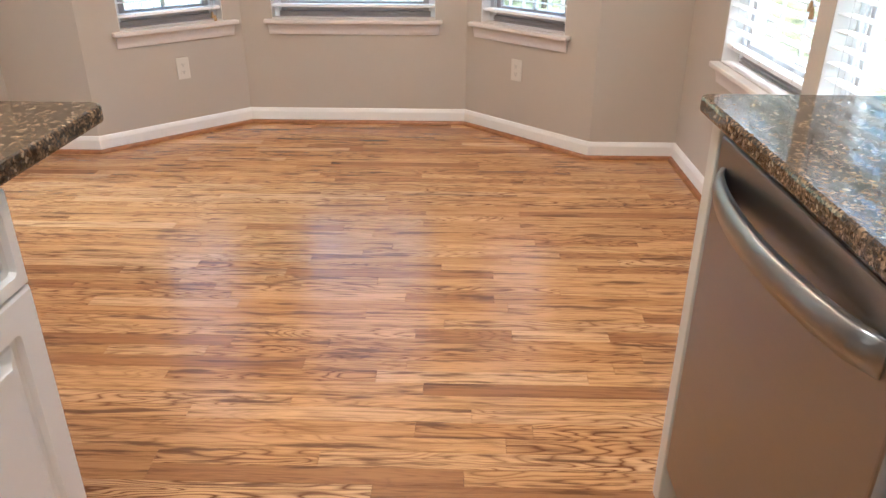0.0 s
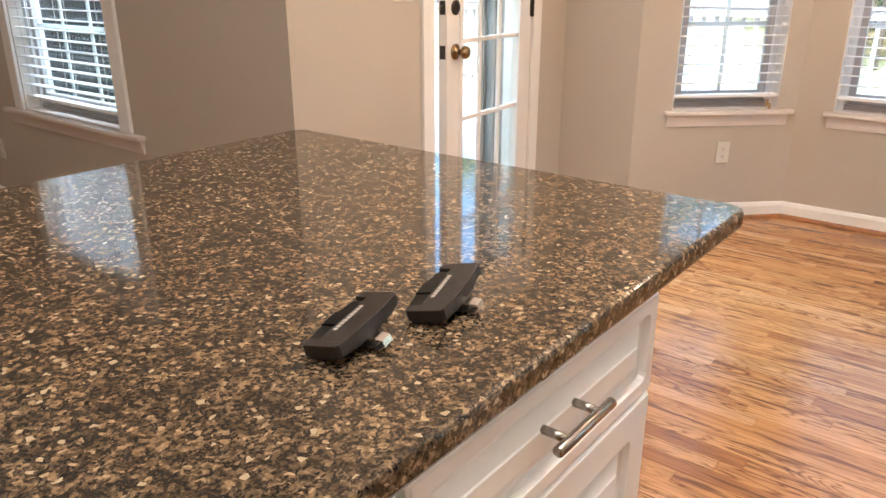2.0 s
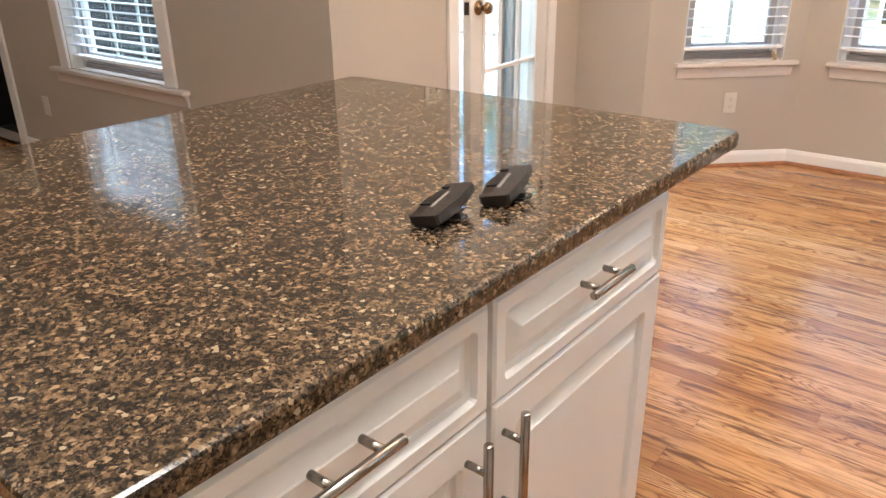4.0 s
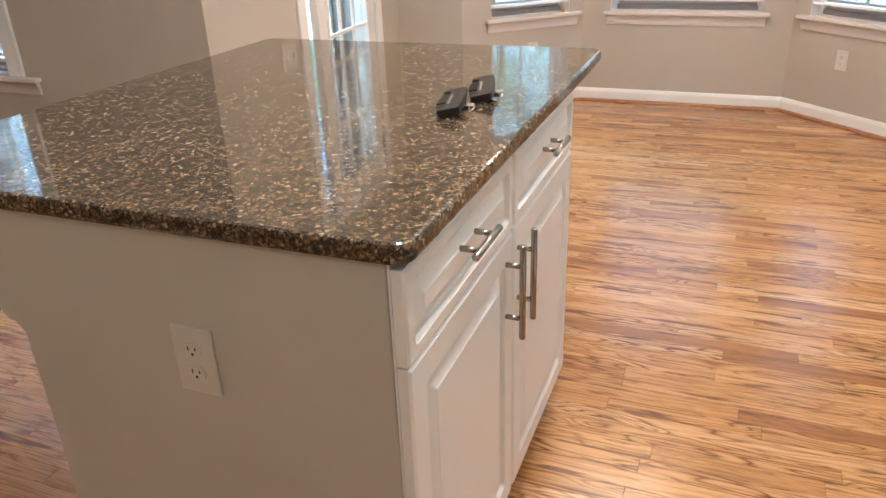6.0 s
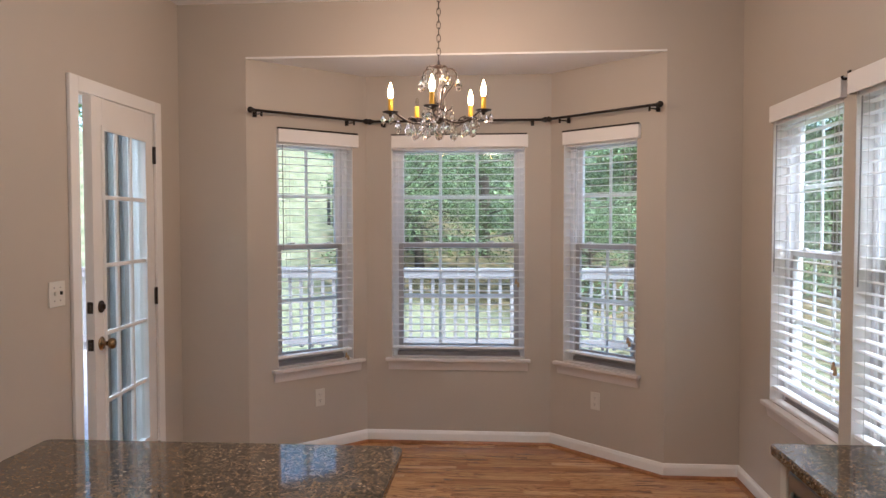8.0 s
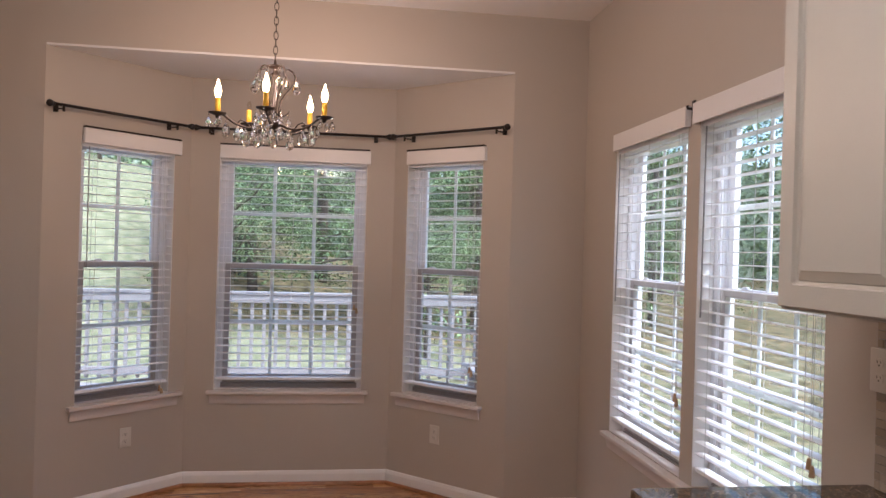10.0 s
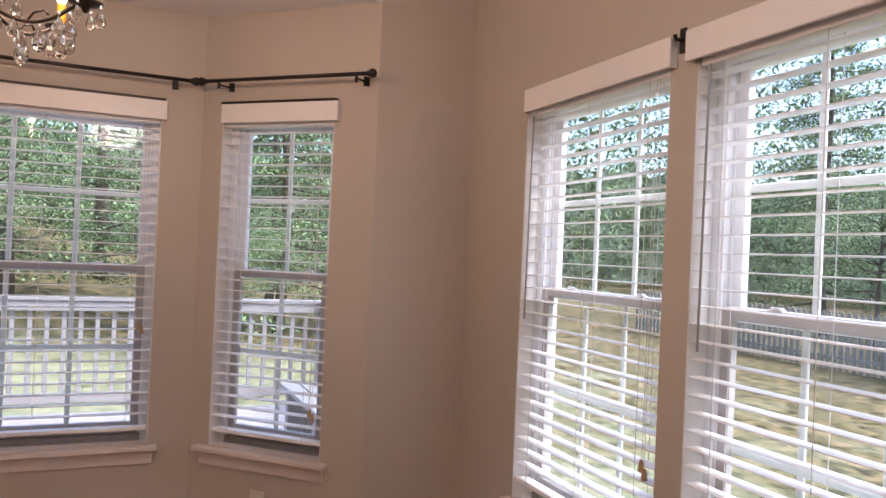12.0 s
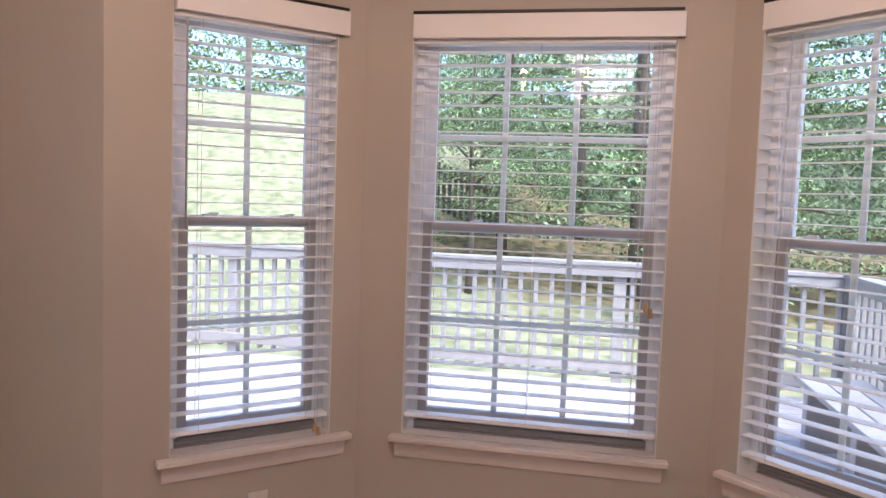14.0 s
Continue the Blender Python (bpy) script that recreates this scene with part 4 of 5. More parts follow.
R_ARM = 0.236
for i in range(5):
    a = radians(-93 + 72 * i)
    u = Vector((math.cos(a), math.sin(a), 0))
    arm = bmesh.new()
    pts = []
    for k in range(15):
        s = k / 14
        pts.append(u * (0.02 + (R_ARM - 0.02) * s) + Vector((0, 0, 2.062 - 0.030 * math.sin(math.pi * s * 1.15) + 0.022 * s ** 3)))
    add_tube(arm, pts, 0.0052, 8)
    add_tube(arm, [u * 0.10 + Vector((0, 0, 2.036)), u * 0.115 + Vector((0, 0, 2.056)), u * 0.14 + Vector((0, 0, 2.064)), u * 0.15 + Vector((0, 0, 2.052))], 0.0032, 6)
    tip = u * R_ARM
    add_lathe(arm, [(0.0, 2.060), (0.008, 2.064), (0.010, 2.074), (0.036, 2.082), (0.040, 2.087), (0.036, 2.088), (0.012, 2.086), (0.0, 2.086)], 16, (tip.x, tip.y, 0))
    arm_o = part("arm", arm, M_BRONZE, ch, "curved bronze arm with drip pan", True)
    bm = bmesh.new()
    add_lathe(bm, [(0.0, 2.086), (0.0115, 2.086), (0.0118, 2.12), (0.0110, 2.142), (0.012, 2.146), (0.009, 2.150), (0.0, 2.150)], 12, (tip.x, tip.y, 0))
    part("candle_sleeve", bm, M_CANDLE, arm_o, "amber candle sleeve", True)
    bm = bmesh.new()
    lit = i != 3
    if lit:
        add_lathe(bm, [(0.0, 2.150), (0.009, 2.152), (0.0125, 2.164), (0.0145, 2.177), (0.0115, 2.194), (0.006, 2.212), (0.002, 2.228), (0.0, 2.230)], 12, (tip.x, tip.y, 0))
    else:
        add_lathe(bm, [(0.0, 2.150), (0.007, 2.152), (0.010, 2.162), (0.011, 2.172), (0.007, 2.188), (0.0, 2.198)], 10, (tip.x, tip.y, 0))
    part("bulb", bm, M_BULB if lit else M_DEADBULB, arm_o, "lit flame bulb" if lit else "dark clear flame bulb", True)
    # cage arm
    cage = bmesh.new()
    u2 = Vector((math.cos(a + 0.62), math.sin(a + 0.62), 0))
    prof = [(0.024, 2.095), (0.021, 2.120), (0.026, 2.155), (0.045, 2.190), (0.070, 2.222), (0.087, 2.250), (0.090, 2.274), (0.080, 2.294), (0.062, 2.304), (0.044, 2.302), (0.036, 2.290), (0.042, 2.280)]
    add_tube(cage, [u2 * p_ + Vector((0, 0, q_)) for p_, q_ in prof], 0.0036, 7)
    part("cage_arm", cage, M_BRONZE, ch, smooth=True)
    crystal(*(u2 * 0.096 + Vector((0, 0, 2.272))), 0.056, ch)
    crystal(*(u2 * 0.040 + Vector((0, 0, 2.282))), 0.040, ch)
    for da, rr, zz, sz in ((0.0, R_ARM + 0.036, 2.082, 0.040), (0.16, R_ARM, 2.082, 0.034), (-0.16, R_ARM, 2.082, 0.034), (0.0, R_ARM - 0.036, 2.062, 0.050), (0.10, 0.125, 2.034, 0.050), (-0.3, 0.085, 2.046, 0.042), (0.30, 0.165, 2.040, 0.054), (-0.22, 0.20, 2.052, 0.046)):
        w_ = Vector((math.cos(a + da), math.sin(a + da), 0)) * rr
        crystal(w_.x, w_.y, zz, sz, ch)
    w_ = u2 * 0.060
    part_arm = bmesh.new()
    add_tube(part_arm, [Vector((0, 0, 2.105)), u2 * 0.045 + Vector((0, 0, 2.098)), u2 * 0.062 + Vector((0, 0, 2.110)), u2 * 0.068 + Vector((0, 0, 2.124))], 0.003, 6)
    part("scroll", part_arm, M_BRONZE, ch, smooth=True)
    crystal(*(u2 * 0.066 + Vector((0, 0, 2.108))), 0.040, ch)
crystal(0, 0, 2.032, 0.058, ch)
bm = bmesh.new()
z = 2.335
k = 0
while z < HC - 0.05:
    rx, ry = (0.009, 0.0) if k % 2 else (0.0, 0.009)
    loop = [(rx * math.cos(t), ry * math.cos(t), z + 0.016 + 0.020 * math.sin(t)) for t in [2 * math.pi * j / 12 for j in range(13)]]
    add_tube(bm, loop, 0.0020, 5, cap=False)
    z += 0.032
    k += 1
part("chain", bm, M_BRONZE, ch, "bronze link chain", True)
bm = bmesh.new()
add_lathe(bm, [(0.0, HC + 0.012 - 0.045), (0.012, HC + 0.012 - 0.044), (0.030, HC + 0.012 - 0.036), (0.058, HC + 0.012 - 0.012), (0.062, HC + 0.011), (0.0, HC + 0.011)], 24)
part("canopy", bm, M_BRONZE, ch, "bronze ceiling canopy", True)
for i in (0, 1, 2, 4):
    a = radians(-93 + 72 * i)
    lamp = new("bulb_light", bpy.data.lights.new("bulb_light", "POINT"))
    lamp.data.energy, lamp.data.color, lamp.data.shadow_soft_size = 2.2, (1.0, 0.64, 0.40), 0.02
    lamp.location = (CX + R_ARM * math.cos(a), CY + R_ARM * math.sin(a), 2.245)

# unseen ceiling lamps, added as fill for the kitchen and family room
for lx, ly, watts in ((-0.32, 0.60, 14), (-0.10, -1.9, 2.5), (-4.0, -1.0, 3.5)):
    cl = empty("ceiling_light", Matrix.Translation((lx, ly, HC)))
    tagged(cl, "unseen round white flush ceiling lamp added as room fill, lit", "ceiling light", "ceiling lamps")
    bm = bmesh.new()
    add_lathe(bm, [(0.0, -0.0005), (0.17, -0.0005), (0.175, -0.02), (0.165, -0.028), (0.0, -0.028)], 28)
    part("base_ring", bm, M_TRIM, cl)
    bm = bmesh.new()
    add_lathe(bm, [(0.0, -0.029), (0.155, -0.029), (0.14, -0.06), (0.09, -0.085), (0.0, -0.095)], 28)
    part("shade", bm, M_FILLGLASS, cl, "frosted glass shade of the fill lamp", True)
    lamp = new("fill_lamp", bpy.data.lights.new("fill_lamp", "POINT"))
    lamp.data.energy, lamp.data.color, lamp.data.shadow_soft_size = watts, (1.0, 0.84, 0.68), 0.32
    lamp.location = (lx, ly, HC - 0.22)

# ceiling register
reg = empty("ceiling_vent", Matrix.Translation((-0.35, 3.50, HC)))
tagged(reg, "white louvred air register in the ceiling", "vent")
bm = bmesh.new()
for a in ((-0.18, 0.18, -0.08, -0.06), (-0.18, 0.18, 0.06, 0.08), (-0.18, -0.16, -0.06, 0.06), (0.16, 0.18, -0.06, 0.06)):
    add_box(bm, a[0], a[1], a[2], a[3], -0.008, -0.0005, 0.001, 1)
part("frame", bm, M_TRIM, reg)
for i in range(16):
    x = -0.15 + i * 0.02
    bm = bmesh.new()
    add_box(bm, x - 0.001, x + 0.001, -0.06, 0.06, -0.012, -0.002)
    part("slat", bm, M_TRIM, reg)


# ---------------- granite tops ----------------
def rounded(x0, x1, y0, y1, rs, n=6):
    """A rectangle's outline with corner radii rs: sw, se, ne, nw."""
    out = []
    for (cx, cy, a0), r in zip(((x0, y0, 180), (x1, y0, 270), (x1, y1, 0), (x0, y1, 90)), rs):
        px = cx + (r if cx == x0 else -r)
        py = cy + (r if cy == y0 else -r)
        for k in range(n + 1):
            a = radians(a0 + 90 * k / n)
            out.append((px + r * math.cos(a), py + r * math.sin(a)))
    return out


def countertop(outline, z0, z1, r=0.006):
    bm = bmesh.new()
    cx = sum(p[0] for p in outline) / len(outline); cy = sum(p[1] for p in outline) / len(outline)
    rows = []
    n = len(outline)
    prof = [(r, z0), (r * 0.3, z0 + r * 0.3), (0, z0 + r), (0, z1 - r), (r * 0.3, z1 - r * 0.3), (r, z1)]
    for ins, z in prof:
        row = []
        for i in range(n):
            p0, p1, p2 = Vector(outline[i - 1]), Vector(outline[i]), Vector(outline[(i + 1) % n])
            t = ((p1 - p0).normalized() + (p2 - p1).normalized()).normalized()
            row.append(bm.verts.new((p1.x - t.y * ins, p1.y + t.x * ins, z)))
        rows.append(row)
    for a, b in zip(rows, rows[1:]):
        for i in range(n):
            bm.faces.new((a[i], a[(i + 1) % n], b[(i + 1) % n], b[i]))
    bm.faces.new(rows[0][::-1]); bm.faces.new(rows[-1])
    return bm


# ---------------- island ----------------
IX0, IX1, IY0, IY1 = -1.525, -0.490, -0.010, 1.285
top = ob_from("island_countertop", countertop(rounded(IX0, IX1, IY0, IY1, (0.03, 0.03, 0.03, 0.03)), 0.890, 0.920), M_GRAN)
tagged(top, "polished brown speckled granite island top with rounded corners", "countertop")


def raised_panel(name, x, y0, y1, z0, z1, parent, border=0.052, label="", paint=None):
    """A cabinet front facing +x with a routed, raised centre panel and softened corners."""
    t = 0.019
    bm = bmesh.new()

    def ring(ins, dx, r=0.0, n=3):
        a0, a1, b0, b1 = y0 + ins, y1 - ins, z0 + ins, z1 - ins
        pts = []
        for cy, cz, s in ((a0, b0, 180), (a1, b0, 270), (a1, b1, 0), (a0, b1, 90)):
            py, pz = cy + (r if cy == a0 else -r), cz + (r if cz == b0 else -r)
            for k in range(n + 1):
                a = radians(s + 90 * k / n)
                pts.append(bm.verts.new((x + dx, py + r * math.cos(a), pz + r * math.sin(a))))
        return pts
    rows = [ring(0, -t, 0.001), ring(0, -0.004, 0.001), ring(0.004, 0.0, 0.002), ring(border, 0.0, 0.010), ring(border + 0.003, -0.009, 0.009), ring(border + 0.011, -0.013, 0.007), ring(border + 0.014, -0.009, 0.004), ring(border + 0.034, -0.001, 0.002), ring(border + 0.036, 0.0005, 0.001)]
    k = len(rows[0])
    for a, b in zip(rows, rows[1:]):
        for i in range(k):
            bm.faces.new((a[i], a[(i + 1) % k], b[(i + 1) % k], b[i]))
    bm.faces.new(rows[0]); bm.faces.new(rows[-1])
    return part(name, bm, paint or M_CAB, parent, label)


def bar_pull(p, q, parent, x):
    """A bar pull between p and q (y, z), standing off a front at x."""
    bm = bmesh.new()
    (ya, za), (yb, zb) = p, q
    d = Vector((0, yb - ya, zb - za)).normalized()
    a, b = Vector((x + 0.032, ya, za)), Vector((x + 0.032, yb, zb))
    add_tube(bm, [a, a + d * 0.0008, b - d * 0.0008, b], [0.0054, 0.0062, 0.0062, 0.0054], 14)
    ln = (b - a).length
    for s in (ln * 0.22, ln * 0.78):
        c = a + d * s
        add_tube(bm, [Vector((x - 0.0005, c.y, c.z)), Vector((x + 0.028, c.y, c.z))], 0.0050, 10)
    return part("handle", bm, M_PULL, parent, "brushed nickel bar pull", True)


isl = empty("island_cabinet", Matrix.Translation((0, 0, 0)))
tagged(isl, "white painted kitchen island base with raised-panel doors and drawers", "cabinet")
XF = -0.5235                     # face frame
FY0, FY1 = -0.003, 0.985
bm = bmesh.new()
add_box(bm, -1.19, XF - 0.0005, 0.0205, FY1, 0.10, 0.8895)
add_box(bm, -1.19, XF - 0.06, 0.0205, FY1 - 0.02, 0.0, 0.10)
part("body", bm, M_CAB, isl)
bm = bmesh.new()
add_box(bm, -1.205, XF - 0.0015, 0.002, 0.0200, 0.0, 0.8895, 0.002, 1)
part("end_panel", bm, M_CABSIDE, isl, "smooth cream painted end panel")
bm = bmesh.new()
add_box(bm, XF - 0.0013, XF - 0.0003, 0.0024, 0.0200, 0.10, 0.889)
part("joint", bm, M_DARK, isl, "dark joint beside the end panel")
bm = bmesh.new()
add_box(bm, XF, XF + 0.003, FY0 + 0.003, FY0 + 0.012, 0.10, 0.8895)
add_box(bm, XF, XF + 0.003, 0.468, 0.496, 0.10, 0.8895)
add_box(bm, XF, XF + 0.003, FY0 + 0.012, FY1, 0.87, 0.8895)
part("face_frame", bm, M_CAB, isl)
XD = -0.501
for nm, ya, yb, za, zb in (("drawer", FY0 + 0.004, 0.476, 0.738, 0.880), ("drawer", 0.488, FY1 - 0.006, 0.738, 0.880)):
    f = raised_panel(nm, XD, ya, yb, za, zb, isl, 0.022, "white raised-panel drawer front")
    c = (ya + yb) / 2
    bar_pull((c - 0.064, 0.823), (c + 0.052, 0.823), f, XD)
for ya, yb, hy in ((FY0 + 0.004, 0.476, 0.432), (0.488, FY1 - 0.006, 0.510)):
    f = raised_panel("door", XD, ya, yb, 0.115, 0.7345, isl, 0.050, "white raised-panel cabinet door")
    bar_pull((hy, 0.535), (hy, 0.728), f, XD)
# scrolled support under the seating overhang
for yy in (0.006, 0.86):
    bm = bmesh.new()
    outl = [(-1.206, 0.889), (-1.44, 0.889), (-1.44, 0.862), (-1.395, 0.850), (-1.345, 0.826), (-1.300, 0.790), (-1.272, 0.748), (-1.256, 0.705), (-1.250, 0.690), (-1.238, 0.678), (-1.224, 0.676), (-1.214, 0.664), (-1.206, 0.650)]
    rows = [[bm.verts.new((x, y, z)) for x, z in outl] for y in (yy, yy + 0.045)]
    n = len(outl)
    for i in range(n):
        bm.faces.new((rows[0][i], rows[0][(i + 1) % n], rows[1][(i + 1) % n], rows[1][i]))
    bm.faces.new(rows[0]); bm.faces.new(rows[1][::-1])
    part("corbel", bm, M_CABSIDE, isl, "cream painted curved support bracket")


# ---------------- garage remotes ----------------
def remote(at, yaw, label):
    root = empty("garage_remote", pose(*at, 0, 0, yaw) @ pose(0, 0, 0, 8, 0, 0) @ pose(0, 0, 0, 0, -12, 0) @ Matrix.Diagonal((0.88, 0.80, 0.88, 1)))
    tagged(root, label, "remote control", "garage remotes on the island")
    # long axis y, shell tilted on its visor clip; the buttons lie in a notch along its left edge
    bm = bmesh.new()
    prism(bm, [(0.022, -0.066), (0.026, -0.062), (0.0285, -0.030), (0.0290, 0.0), (0.0285, 0.030), (0.026, 0.062), (0.022, 0.066), (-0.021, 0.066), (-0.0245, 0.063), (-0.0265, 0.052), (-0.009, 0.049), (-0.009, -0.049), (-0.0265, -0.052), (-0.0245, -0.063), (-0.021, -0.066)], 0.018, 0.031)
    bmesh.ops.recalc_face_normals(bm, faces=bm.faces[:])
    rim = [e for e in bm.edges if all(abs(v.co.z - 0.031) < 1e-5 for v in e.verts)]
    bmesh.ops.bevel(bm, geom=rim, offset=0.0014, segments=2, profile=0.6, affect="EDGES")
    part("shell", bm, M_REMOTE, root, "charcoal brown plastic case with a notch for the buttons")
    bm = bmesh.new()
    prism(bm, [(0.020, -0.062), (0.0265, -0.030), (0.0265, 0.030), (0.020, 0.062), (-0.020, 0.062), (-0.0285, 0.030), (-0.0285, -0.030), (-0.020, -0.062)], 0.0125, 0.0178)
    part("back_shell", bm, M_BLACK, root)
    for i in range(3):
        ya, yb = -0.0475 + i * 0.0318, -0.0475 + i * 0.0318 + 0.0310
        bm = bmesh.new()
        arc = [ya + (yb - ya) * k / 5 for k in range(6)]
        prism(bm, [(-0.0105, ya), (-0.0105, yb)] + [(-0.0265 - 0.0055 * (1 - (y / 0.0485) ** 2), y) for y in arc[::-1]], 0.0180, 0.0300 if i == 1 else 0.0282)
        bmesh.ops.recalc_face_normals(bm, faces=bm.faces[:])
        bmesh.ops.bevel(bm, geom=[e for e in bm.edges if all(v.co.z > 0.027 for v in e.verts)], offset=0.0012, segments=2, profile=0.6, affect="EDGES")
        part("button", bm, M_BUTTON, root, "black rubber push button")
    bm = bmesh.new()
    for i in range(9):
        y = -0.030 + i * 0.0068
        add_box(bm, -0.0045, 0.0010, y, y + 0.0046, 0.0309, 0.03122)
    part("printed_mark", bm, M_PRINT, root, "pale printed wordmark")
    bm = bmesh.new()
    add_box(bm, 0.0085, 0.0110, 0.001, 0.009, 0.0308, 0.0313, 0.0002, 1)
    part("indicator", bm, M_SLOT, root)
    bm = bmesh.new()
    add_box(bm, 0.004, 0.034, -0.016, 0.004, 0.002, 0.013, 0.002, 1)
    part("clip_mount", bm, M_BLACK, root)
    bm = bmesh.new()
    pts = [(0.004, 0.0135), (0.036, 0.0130), (0.046, 0.0105), (0.0475, 0.004), (0.040, 0.0), (0.030, -0.001)]
    rows = [[bm.verts.new((x, y, z)) for x, z in pts] for y in (-0.015, 0.002)]
    low = [[bm.verts.new((x * 0.985, y, z - 0.0012)) for x, z in pts] for y in (-0.015, 0.002)]
    for i in range(len(pts) - 1):
        bm.faces.new((rows[0][i], rows[0][i + 1], rows[1][i + 1], rows[1][i]))
        bm.faces.new((low[0][i], low[0][i + 1], low[1][i + 1], low[1][i]))
        for j in (0, 1):
            bm.faces.new((rows[j][i], rows[j][i + 1], low[j][i + 1], low[j][i]))
    part("visor_clip", bm, M_CHROME, root, "bright steel visor clip")
    return root


remote((-0.650, 0.586, 0.9195), 10, "charcoal garage door remote with a steel visor clip on granite")
remote((-0.628, 0.703, 0.9195), 15, "charcoal garage door remote propped on its clip on granite")

# ---------------- right-hand counter, dishwasher, upper cabinet ----------------
CY1 = 1.385
top = ob_from("countertop", countertop(rounded(0.530, XR - 0.001, -2.2, CY1, (0.004, 0.004, 0.004, 0.02)), 0.890, 0.920), M_GRAN)
tagged(top, "polished brown speckled granite worktop along the window wall", "countertop")
base = empty("base_cabinet", Matrix.Translation((0, 0, 0)))
tagged(base, "white painted base cabinet with a cream end panel", "cabinet")
bm = bmesh.new()
add_box(bm, 0.560, XR - 0.002, 1.333, 1.376, 0.0, 0.8895, 0.002, 1)
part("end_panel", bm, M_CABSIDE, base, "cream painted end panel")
bm = bmesh.new()
add_box(bm, 0.585, XR - 0.002, -2.15, 0.684, 0.10, 0.8895)
add_box(bm, 0.640, XR - 0.002, -2.15, 0.684, 0.0, 0.10)
part("body", bm, M_CAB, base)
dw = empty("dishwasher", Matrix.Translation((0, 0, 0)))
tagged(dw, "stainless steel dishwasher with a bowed bar handle under granite", "dishwasher")
bm = bmesh.new()
add_box(bm, 0.600, XR - 0.02, 0.692, 1.330, 0.012, 0.872)
part("tub", bm, M_BLACK, dw)
bm = bmesh.new()
add_box(bm, 0.5625, 0.600, 0.694, 1.328, 0.115, 0.862, 0.006, 3)
part("door", bm, M_STEEL, dw, "brushed stainless front")
bm = bmesh.new()
add_box(bm, 0.62, 0.66, 0.70, 1.33, 0.0, 0.105, 0.002, 1)
part("toe_kick", bm, M_BLACK, dw)
bm = bmesh.new()
pts = [(0.5625 - 0.048 * math.sin(math.pi * k / 16) ** 0.6, 0.735 + 0.562 * k / 16, 0.790) for k in range(17)]
rows = []
for i, p in enumerate(pts):
    rows.append([bm.verts.new((p[0] + a, p[1], p[2] + b)) for a, b in ((0.008, -0.026), (-0.003, -0.022), (-0.008, 0.0), (-0.003, 0.022), (0.008, 0.026), (0.005, 0.0))])
for a, b in zip(rows, rows[1:]):
    for j in range(6):
        bm.faces.new((a[j], a[(j + 1) % 6], b[(j + 1) % 6], b[j]))
bm.faces.new(rows[0]); bm.faces.new(rows[-1][::-1])
part("handle", bm, M_STEEL, dw, "bowed stainless bar handle", True)

# wall cabinet in the end panels' cream, whose darker tone also supplies its shade
uc = empty("upper_cabinet", Matrix.Translation((0, 0, 0)))
tagged(uc, "cream painted raised-panel wall cabinet mounted beside the window, shade put into the paint", "cabinet")
UX, UY1 = 0.875, 1.285
bm = bmesh.new()
add_box(bm, UX + 0.002, XR - 0.001, -0.25, UY1, 1.395, 2.42)
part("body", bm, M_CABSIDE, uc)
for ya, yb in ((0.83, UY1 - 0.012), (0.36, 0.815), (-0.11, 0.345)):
    bm0 = raised_panel("door", 0.0, ya, yb, 1.402, 2.41, uc, 0.055, "cream raised-panel cabinet door, shade put into the paint", M_CABSIDE)
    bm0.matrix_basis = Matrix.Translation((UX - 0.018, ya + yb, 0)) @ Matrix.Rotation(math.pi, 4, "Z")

# mosaic backsplash
spl = empty("backsplash", Matrix.Translation((0, 0, 0)))
tagged(spl, "glass and stone mosaic backsplash above the worktop", "backsplash", kind="structure")
bm = bmesh.new()
add_box(bm, XR - 0.010, XR - 0.0008, 0.0, 1.345, 0.9205, 1.394)
part("grout_bed", bm, M_GROUT, spl)

# ---------------- outside ----------------
def ground_z(x, y):
    d = max(0.0, y - 14)
    hill = 6.4 * (1 / (1 + math.exp(-(y - 20.5) / 3.2))) * (1 / (1 + math.exp((x + 4.6) / 2.6)))
    return -0.75 + 0.012 * d + hill


def grid_axis(a, b, core0, core1, step):
    out = [a, (a + core0) / 2]
    n = int((core1 - core0) / step)
    out += [core0 + (core1 - core0) * i / n for i in range(n + 1)]
    return out + [(b + core1) / 2, b]


bm = bmesh.new()
gxs, gys = grid_axis(-900, 900, -45, 45, 1.5), grid_axis(-900, 900, -20, 55, 1.5)
vs = [[bm.verts.new((x, y, ground_z(x, y) + 0.03 * noise.noise(Vector((x * 0.5, y * 0.5, 0))))) for y in gys] for x in gxs]
for i in range(len(gxs) - 1):
    for j in range(len(gys) - 1):
        bm.faces.new((vs[i][j], vs[i + 1][j], vs[i + 1][j + 1], vs[i][j + 1]))
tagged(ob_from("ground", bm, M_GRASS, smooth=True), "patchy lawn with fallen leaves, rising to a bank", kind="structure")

DZ, DX0, DX1, DYF = -0.05, -7.2, 1.75, 8.2
deck = empty("deck", Matrix.Translation((0, 0, 0)))
tagged(deck, "pale painted wooden deck behind the house", "deck", kind="structure")


def clip_bay(y):
    """Where a deck board at y meets the house: the list of its x runs."""
    if y < YF + TH + 0.02:
        return []
    if y < YB + TH + 0.01:
        return [(DX0, XL - TH - 0.02)]
    if y < 4.385 + TH:
        s = (y - YB) / (4.385 - YB)
        xl = -1.79 + 0.638 * s - 0.24
        xr = 0.765 - 0.638 * s + 0.24
        return [(DX0, xl), (xr, DX1)]
    return [(DX0, DX1)]


RT = DZ + 1.0


